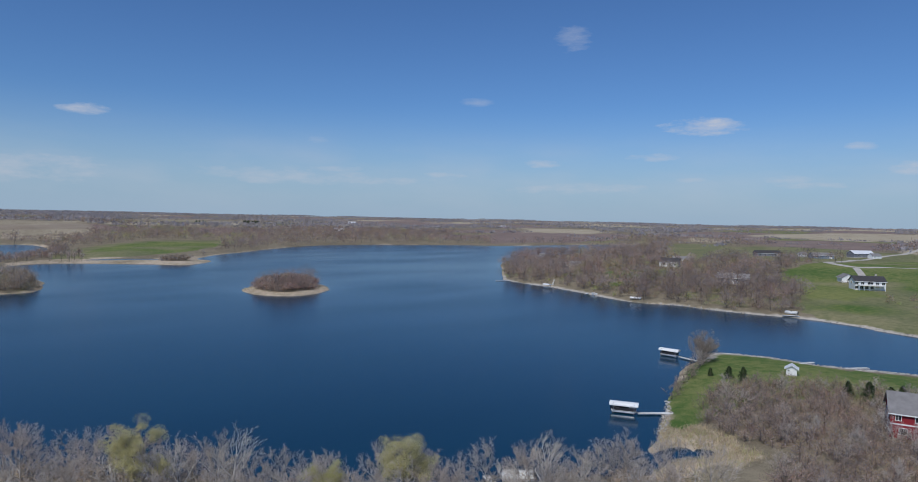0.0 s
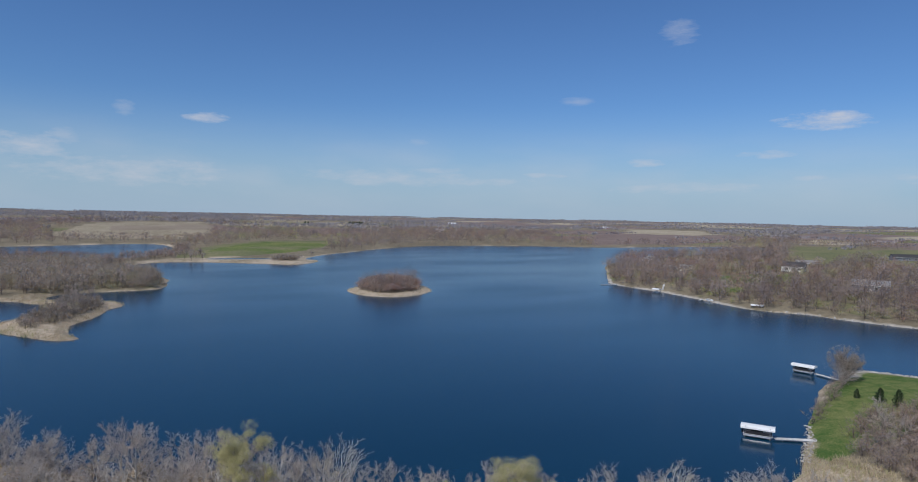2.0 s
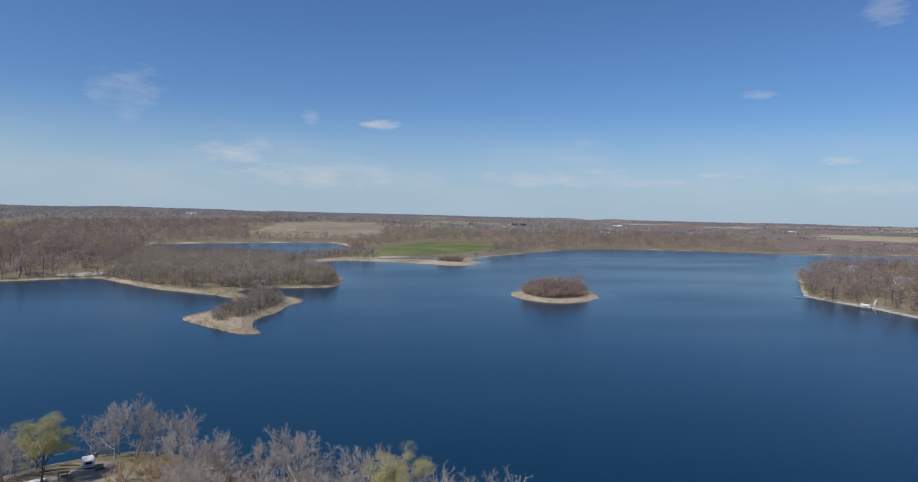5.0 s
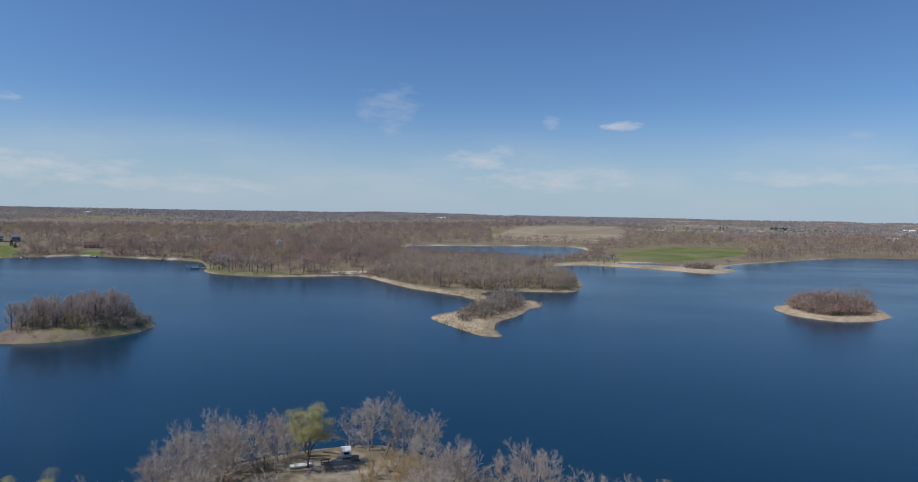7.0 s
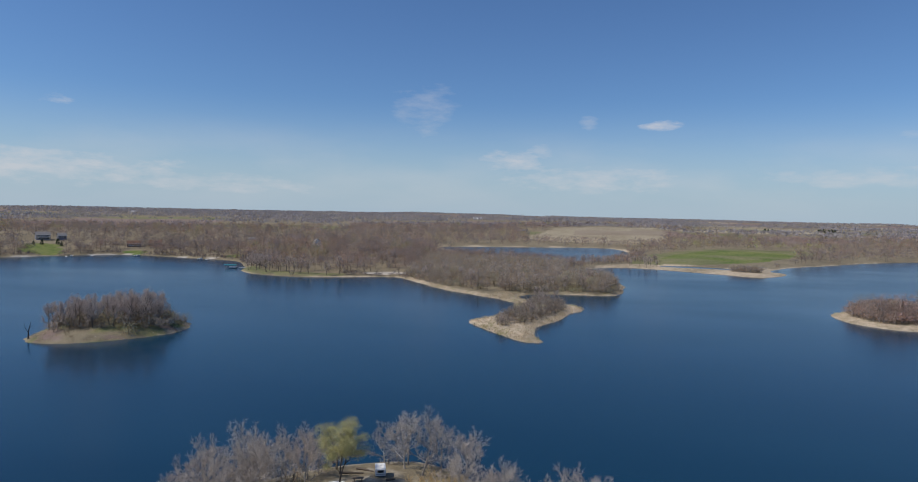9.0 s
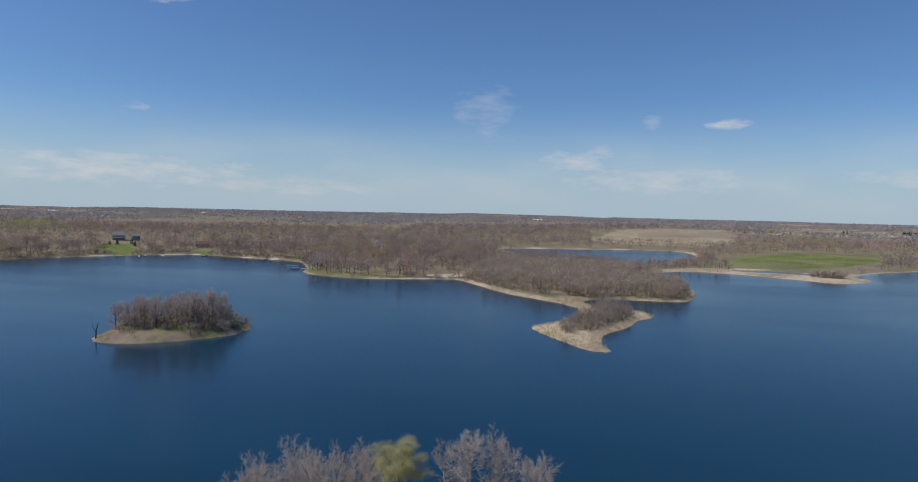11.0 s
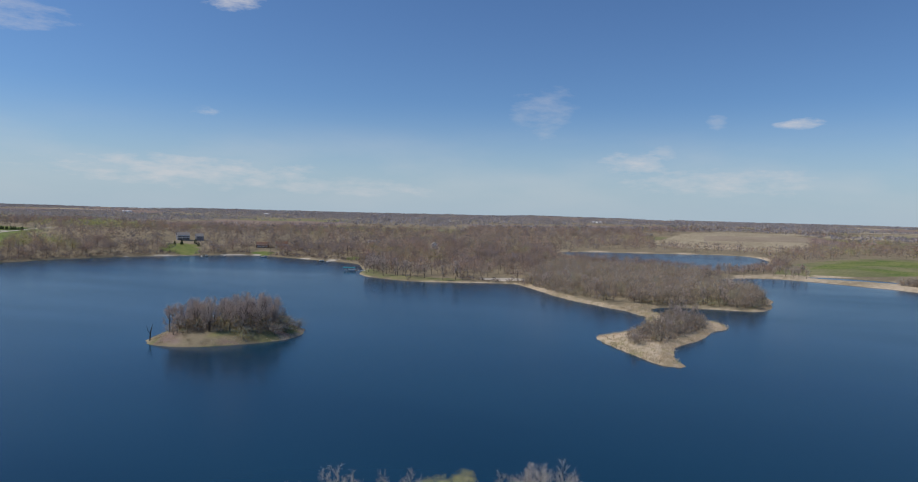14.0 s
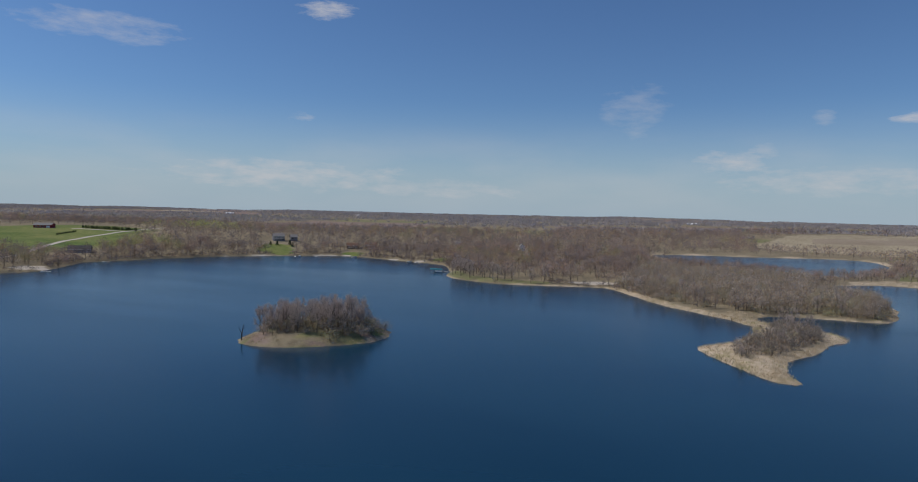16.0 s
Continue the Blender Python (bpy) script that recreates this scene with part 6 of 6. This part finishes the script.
# ---- the grassy point ----
boat_lift("boat lift with a white fabric canopy off the grassy point", 135.2, 102.2, -58, 7.2, 2.9, mat_canopy)
# both lift boats: shade under the canopy painted into the panels' dark colour
pontoon_boat("pontoon boat hanging in a canopied lift", 135.2, 102.2, -58, 0.35, panel=mat_dark)
dock("narrow pale dock to the boat lift", 136.8, 99.2, -36, 9.5, 1.4)
boat_lift("boat lift with a white fabric canopy by the big tree", 206.5, 134.5, -78, 7.2, 2.9, mat_canopy)
pontoon_boat("pontoon boat hanging in a canopied lift", 206.5, 134.5, -78, 0.35, panel=mat_dark)
dock("narrow grey dock to the boat lift", 207.2, 131, -98, 8, 1.4)
house("red_house", "red two-storey house with a grey shingle roof and white trim", 169.0, 45.8, -68, 15, 10, 5.6, 3.4, mat_red, mat_roof,
      [("f", -5.0, 1.6, 1.5, 1.3), ("f", 0.5, 1.6, 1.5, 1.3), ("f", 5, 1.6, 1.5, 1.3), ("f", -6, 4.5, 1.0, 1.1), ("f", -2.4, 4.5, 1.0, 1.1), ("f", 2.4, 4.5, 1.0, 1.1), ("l", -2, 1.7, 1.2, 1.2), ("l", 2, 4.5, 1.2, 1.2), ("l", -2, 4.5, 1.2, 1.2)],
      [("f", 3, 1.0, 2.1)], base=2.9)
trim = part("trim_band", boxes(((0, -5.04, 3.1), (15, 0.08, 0.3)), ((-7.54, 0, 3.1), (0.08, 10, 0.3))), mat_white, bpy.data.objects["red_house"])
house("garden_shed", "small white garden shed on the mown lawn", 206, 91, 22, 3.3, 3.0, 1.9, 0.9, mat_white, mat_roof_white, [("l", 0.85, 1.3, 0.5, 0.5)], [("l", -0.5, 1.0, 1.7)], category="shed", base=2.5)
for x, y, s in ((186, 107, 0.55), (186, 101, 0.85), (185, 96, 0.9), (189, 69, 0.9), (186, 63, 1.15), (187.5, 58.5, 1.0), (195, 58, 0.95)):
    plant(("conifer", int(rng.integers(0, 2))), x, y, s, rng.uniform(0, 6), "dark green young conifer on the lawn", "conifers on the grassy point")


def stone_template(seed):
    r = np.random.default_rng(seed)
    bm = bmesh.new()
    bmesh.ops.create_icosphere(bm, subdivisions=1, radius=0.5)
    v = np.array([x.co[:] for x in bm.verts]) * r.uniform(0.7, 1.2, (len(bm.verts), 1)) * (1.2, 1, 0.7)
    f = np.array([[w.index for w in face.verts] for face in bm.faces])
    bm.free()
    return v, f, np.zeros(len(v))


STONES = [stone_template(400 + k) for k in range(4)]
mat_riprap = toned("riprap_stones", [(0.0, (0.26, 0.235, 0.21)), (0.5, (0.40, 0.37, 0.33)), (1.0, (0.54, 0.51, 0.47))])


def riprap(label, x0, x1, y0, y1, gap, keep, size, seed):
    at = scatter(x0, x1, y0, y1, gap, keep, seed)
    stuff("riprap", label, "stones", STONES, at, size, seed, mat_riprap, tone=np.random.default_rng(seed).uniform(0, 1, len(at)), sink=-0.05)


riprap("pale riprap stones round the grassy point", 130, 154, 86, 106, 0.7, lambda x, y: (np.abs(sample(SD, x, y)) < 1.3), (0.35, 0.85), 41)
riprap("pale stones along the point's far shore", 213, 290, 0, 135, 1.0, lambda x, y: (sample(SD, x, y) > -0.8) & (sample(SD, x, y) < 3.5), (0.4, 0.95), 42)
riprap("pale rocks along the cape's shore", 318, 372, 60, 395, 1.7, lambda x, y: (np.abs(sample(SD, x, y) - 0.3) < 1.2) & (value_noise(x, y, 12, 9) > 0.4), (0.5, 1.2), 43)
riprap("stones on the eroded bank of the larger island", -196, -140, 244, 304, 1.6, lambda x, y: (np.abs(sample(SD, x, y) - 1.0) < 1.3) & (x > -172) & (value_noise(x, y, 9, 3) > 0.5), (0.2, 0.55), 44)
dock("long grey dock beside the far lawn", 247, 83, 150, 9, 1.4)
dock("grey roll-in dock on the far side of the point", 240, 98, 165, 7, 1.4)

# ---- cape ----
house("lake_house", "white walk-out house with a dark roof and a raised deck", 466, 156, -51, 18, 10, 5.4, 3.0, mat_white, mat_roof_dark,
      [("f", u, 1.4, 1.8, 1.7) for u in (-8, -5, -2, 1)] + [("f", u, 4.1, 1.8, 1.6) for u in (-8, -4.5, 4, 7.5)] + [("f", 0, 4.3, 3.2, 1.8), ("l", 0, 4.2, 1.6, 1.4)], [("f", 4, 1.1, 2.1)], chimney=5, deck=(15, 3.2, 2.8))
house("garage", "white gabled garage above the meadow", 492, 178, 40, 9, 8, 3.2, 2.4, mat_white, mat_roof, [("l", 0, 1.8, 1.0, 1.0)], [("l", 2.2, 2.4, 2.2)], category="garage")
house("cottage", "dark-roofed cottage with a white gable among the trees", 488, 314, -70, 16, 10, 4.0, 3.2, mat_white, mat_roof_dark, [("l", 0, 2, 1.6, 1.4), ("f", -4, 2, 2, 1.5), ("f", 1, 2, 2, 1.5), ("f", 5, 2, 2, 1.5)], chimney=3)
house("cottage", "grey shingled house half hidden by bare trees", 428, 226, -65, 20, 10, 3.8, 2.8, mat_greywall, mat_roof, [("f", u, 2, 1.8, 1.4) for u in (-7, -3, 3, 7)], [("f", 0, 1.1, 2.1)])
house("ranch_house", "long dark ranch house on open ground", 790, 372, -40, 30, 11, 3.4, 3.2, mat_greywall, mat_roof_dark, [("f", u, 1.8, 2, 1.4) for u in (-11, -5, 1, 7)], [("f", 11, 3.5, 2.3)])
house("ranch_house", "blue-grey ranch house with a pale roof", 790, 310, -40, 24, 11, 3.4, 3.0, mat_bluegrey, mat_roof, [("f", u, 1.8, 2, 1.4) for u in (-8, -3, 3)], [("f", 8, 3.5, 2.3)])
house("barn", "pale barn with a white metal roof by the gravel drive", 880, 300, -35, 26, 14, 4.5, 3.4, mat_greywall, mat_roof_white, [("f", -8, 2.2, 1.6, 1.4), ("f", -3, 2.2, 1.6, 1.4)], [("f", 6, 4, 3.2)], category="barn")
house("garage", "white gabled garage beside the barn", 872, 282, -35, 11, 9, 3.2, 2.6, mat_white, mat_roof, [("f", -3, 1.8, 1.2, 1.1)], [("f", 2, 3, 2.3)], category="garage")
for x, y, turn, ln, wall in ((451.2, 386.4, -60, 12, mat_dock), (437.2, 392.4, -30, 8, mat_greywall), (520, 500, -50, 10, mat_white), (545, 515, -48, 10, mat_white), (850, 356, -40, 9, mat_white), (556.4, 344.5, -50, 18, mat_dock)):
    house("cottage", "small lakeside cottage between bare trees", x, y, turn, ln, 7, 3.0, 2.4, wall, mat_roof, [("f", -ln / 4, 1.7, 1.3, 1.2), ("f", ln / 4, 1.7, 1.3, 1.2), ("l", 0, 1.7, 1.2, 1.1)], [("f", 0, 1.0, 2.1)], group="cottages on the cape")
dock("thin dock at the cape", 346, 362, 152, 13, 1.3)
dock("dock below the cape steps", 343, 318, 175, 6, 1.5)
boat_lift("small white boat lift by the cape steps", 337, 316.5, 90, 6, 3, mat_canopy)
dock("dock running along the cape shore", 338, 279, 205, 11, 1.4)
pontoon_boat("silver pontoon boat at the cape dock", 333, 271, 240)
boat_lift("white canopied boat lift on the cape shore", 329, 236, 120, 6.5, 3, mat_canopy)
pontoon_boat("white pontoon boat drawn up below the meadow", 352, 154, 100, ground_z(352, 154) + 0.2)
dock("pale boat landing below the meadow", 350, 149, 120, 8, 2.2, legs=False, z=1.0)
stair = thing("lakeside_steps", "pale wooden steps up the cape bank", "steps", 344, 318, 0.3, 35)
for k in range(16):
    part("tread", boxes(((k * 0.75, 0, k * 0.26), (0.7, 1.2, 0.09))), mat_white, stair)
part("stringer", extruded([(-0.62, -0.1), (-0.5, -0.1), (-0.5, 0.12), (-0.62, 0.12)], 0, 0.7), mat_white, stair)

# ---- west shore ----
boat_lift("boat lift with a teal canopy at the western cape", -258, 538.5, 15, 10, 4, mat_teal)
pontoon_boat("white pontoon boat under the teal canopy", -255, 537, 15, 0.2)
dock("pale dock to the teal boat lift", -253, 540, 17, 11, 1.6)
house("grey_house", "large slate-grey house with white windows above a lawn", -543, 668, 52, 13, 9, 5.6, 2.8, mat_greywall, mat_roof, [("f", u, 1.6, 2.2, 1.6) for u in (-4.4, 0, 4.4)] + [("f", u, 4.2, 2.2, 1.4) for u in (-4.4, 0, 4.4)], chimney=4, deck=(11, 2.6, 2.8))
house("garage", "slate-grey garage wing beside the house", -531, 681, 52, 8, 8, 5.0, 2.6, mat_greywall, mat_roof, [("f", -1.8, 3.2, 1.5, 1.4), ("f", 1.8, 3.2, 1.5, 1.4)], category="garage")
house("cabin", "brown log cabin above a small lawn", -446, 684, 35, 14, 9, 3.4, 2.8, mat_brownwall, mat_brownwall, [("f", u, 1.8, 2, 1.5) for u in (-4, 0, 4)], deck=(12, 2.5, 0.8), category="cabin")
house("cabin", "orange-brown cabin between bare trees", -432, 700, 35, 13, 9, 3.4, 2.8, mat_brownwall, mat_brownwall, [("f", u, 1.8, 2, 1.5) for u in (-4, 0, 4)], category="cabin")
house("white_house", "white two-storey gabled house in the woods", -264, 752, -60, 8, 7, 4.4, 2.8, mat_white, mat_roof, [("l", -1.5, 1.8, 1.2, 1.3), ("l", 1.5, 3.4, 1.1, 1.1), ("f", -2, 1.7, 1.2, 1.2), ("f", 2, 1.7, 1.2, 1.2)])
house("cottage", "small white cottage deep in the woods", -352, 770, 30, 9, 7, 4.2, 2.6, mat_white, mat_roof, [("f", -2, 2.2, 1.2, 1.3), ("f", 2, 2.2, 1.2, 1.3)])
house("red_ranch", "long red house on the green hillside", -843, 573, 35, 21, 11, 3.6, 2.4, mat_red, mat_roof, [("f", u, 1.8, 2.2, 1.5) for u in (-7, -3, 1)], [("f", 6.5, 4, 2.4)])
house("dark_house", "low dark-roofed house behind the shore trees", -578, 446, 48, 18, 11, 3.0, 3.0, mat_greywall, mat_roof_dark, [("f", u, 1.7, 1.8, 1.3) for u in (-6, -2, 3)], [("f", 6, 1.1, 2.1)])
for x, y, turn, ln in ((-478, 352, 20, 7), (-521, 428, 10, 8), (-452, 592, -50, 12), (-436, 607, -60, 9), (-402, 627, -80, 9), (-318, 611, -80, 8)):
    dock("pale dock on the western shore", x, y, turn, ln, 1.5)
for x, y, turn in ((-446, 592, 130), (-398, 620, 100), (-324, 606, 95)):
    pontoon_boat("white boat moored on the western shore", x, y, turn)
for x, y, s in ((-522, 632, 0.9), (-516, 636, 1.1), (-508, 648, 1.2), (-497, 640, 1.0)):
    plant(("conifer", int(rng.integers(0, 2))), x, y, s, rng.uniform(0, 6), "dark conifer by the grey house", "conifers by the grey house")
for k in range(30):
    t = k / 29
    plant(("conifer", k % 2), -815 + 66 * t, 606 + 26 * t + rng.uniform(-1, 1), rng.uniform(0.75, 1.0), rng.uniform(0, 6), "dark evergreen in a hedge row on the hillside", "evergreen hedge row")
for k in range(16):
    t = k / 15
    plant(("conifer", k % 2), -765 + 22 * t, 563 - 36 * t, rng.uniform(0.4, 0.55), rng.uniform(0, 6), "low evergreen in a hedge on the hillside", "low evergreen hedge")

# ---- far farms ----
for x, y, turn, ln, wall, roof in ((-288, 2613, 5, 60, mat_white, mat_roof_white), (-397, 2475, 10, 26, mat_white, mat_roof), (-1592, 2317, 35, 30, mat_white, mat_roof_white), (1219, 2129, -30, 46, mat_white, mat_roof_white),
                                   (700, 1283, -28, 34, mat_greywall, mat_roof_white), (-960, 2379, 20, 26, mat_white, mat_roof_white), (1500, 1600, -40, 30, mat_red, mat_roof_white), (-2100, 2100, 40, 50, mat_white, mat_roof_white)):
    house("farm_building", "pale farm building among distant fields", x, y, turn, ln * 0.65, 10, 4, 3, wall, roof, [("f", -ln / 6, 2.2, 2, 1.4), ("f", ln / 6, 2.2, 2, 1.4)], [("f", 0, 3.4, 3.0)], group="far farm buildings", category="barn")

# ---- snag on the larger island ----
snag = new("dead_tree")
snag.matrix_basis = pose(-185.5, 251.0, 0.3, 0, 0, 30)
tagged(snag, "black dead snag leaning over the island's shore", "dead tree")
part("trunk", joined([tube([(0, 0, -0.5), (0.2, 0.1, 3), (0.9, 0.2, 6.2)], (0.28, 0.2, 0.06), 6), tube([(0.15, 0.1, 2.4), (-0.9, 0.3, 4.2), (-1.1, 0.2, 5.6)], (0.12, 0.08, 0.03), 5), tube([(0.4, 0.1, 4), (1.6, -0.5, 5)], (0.09, 0.03), 5)]), mat_dark, snag)

# ---- far spruces ----
for k in range(22):
    x, y = (575 + 3.5 * k + rng.uniform(-4, 4), 1885 + rng.uniform(-12, 12)) if k < 10 else (745 + 6 * (k - 10), 1974 + 4.5 * (k - 10) + rng.uniform(-8, 8))
    plant(("conifer", k % 2), x, y, rng.uniform(1.6, 2.2), rng.uniform(0, 6), "tall dark spruce in a far windbreak", "far spruce windbreak")
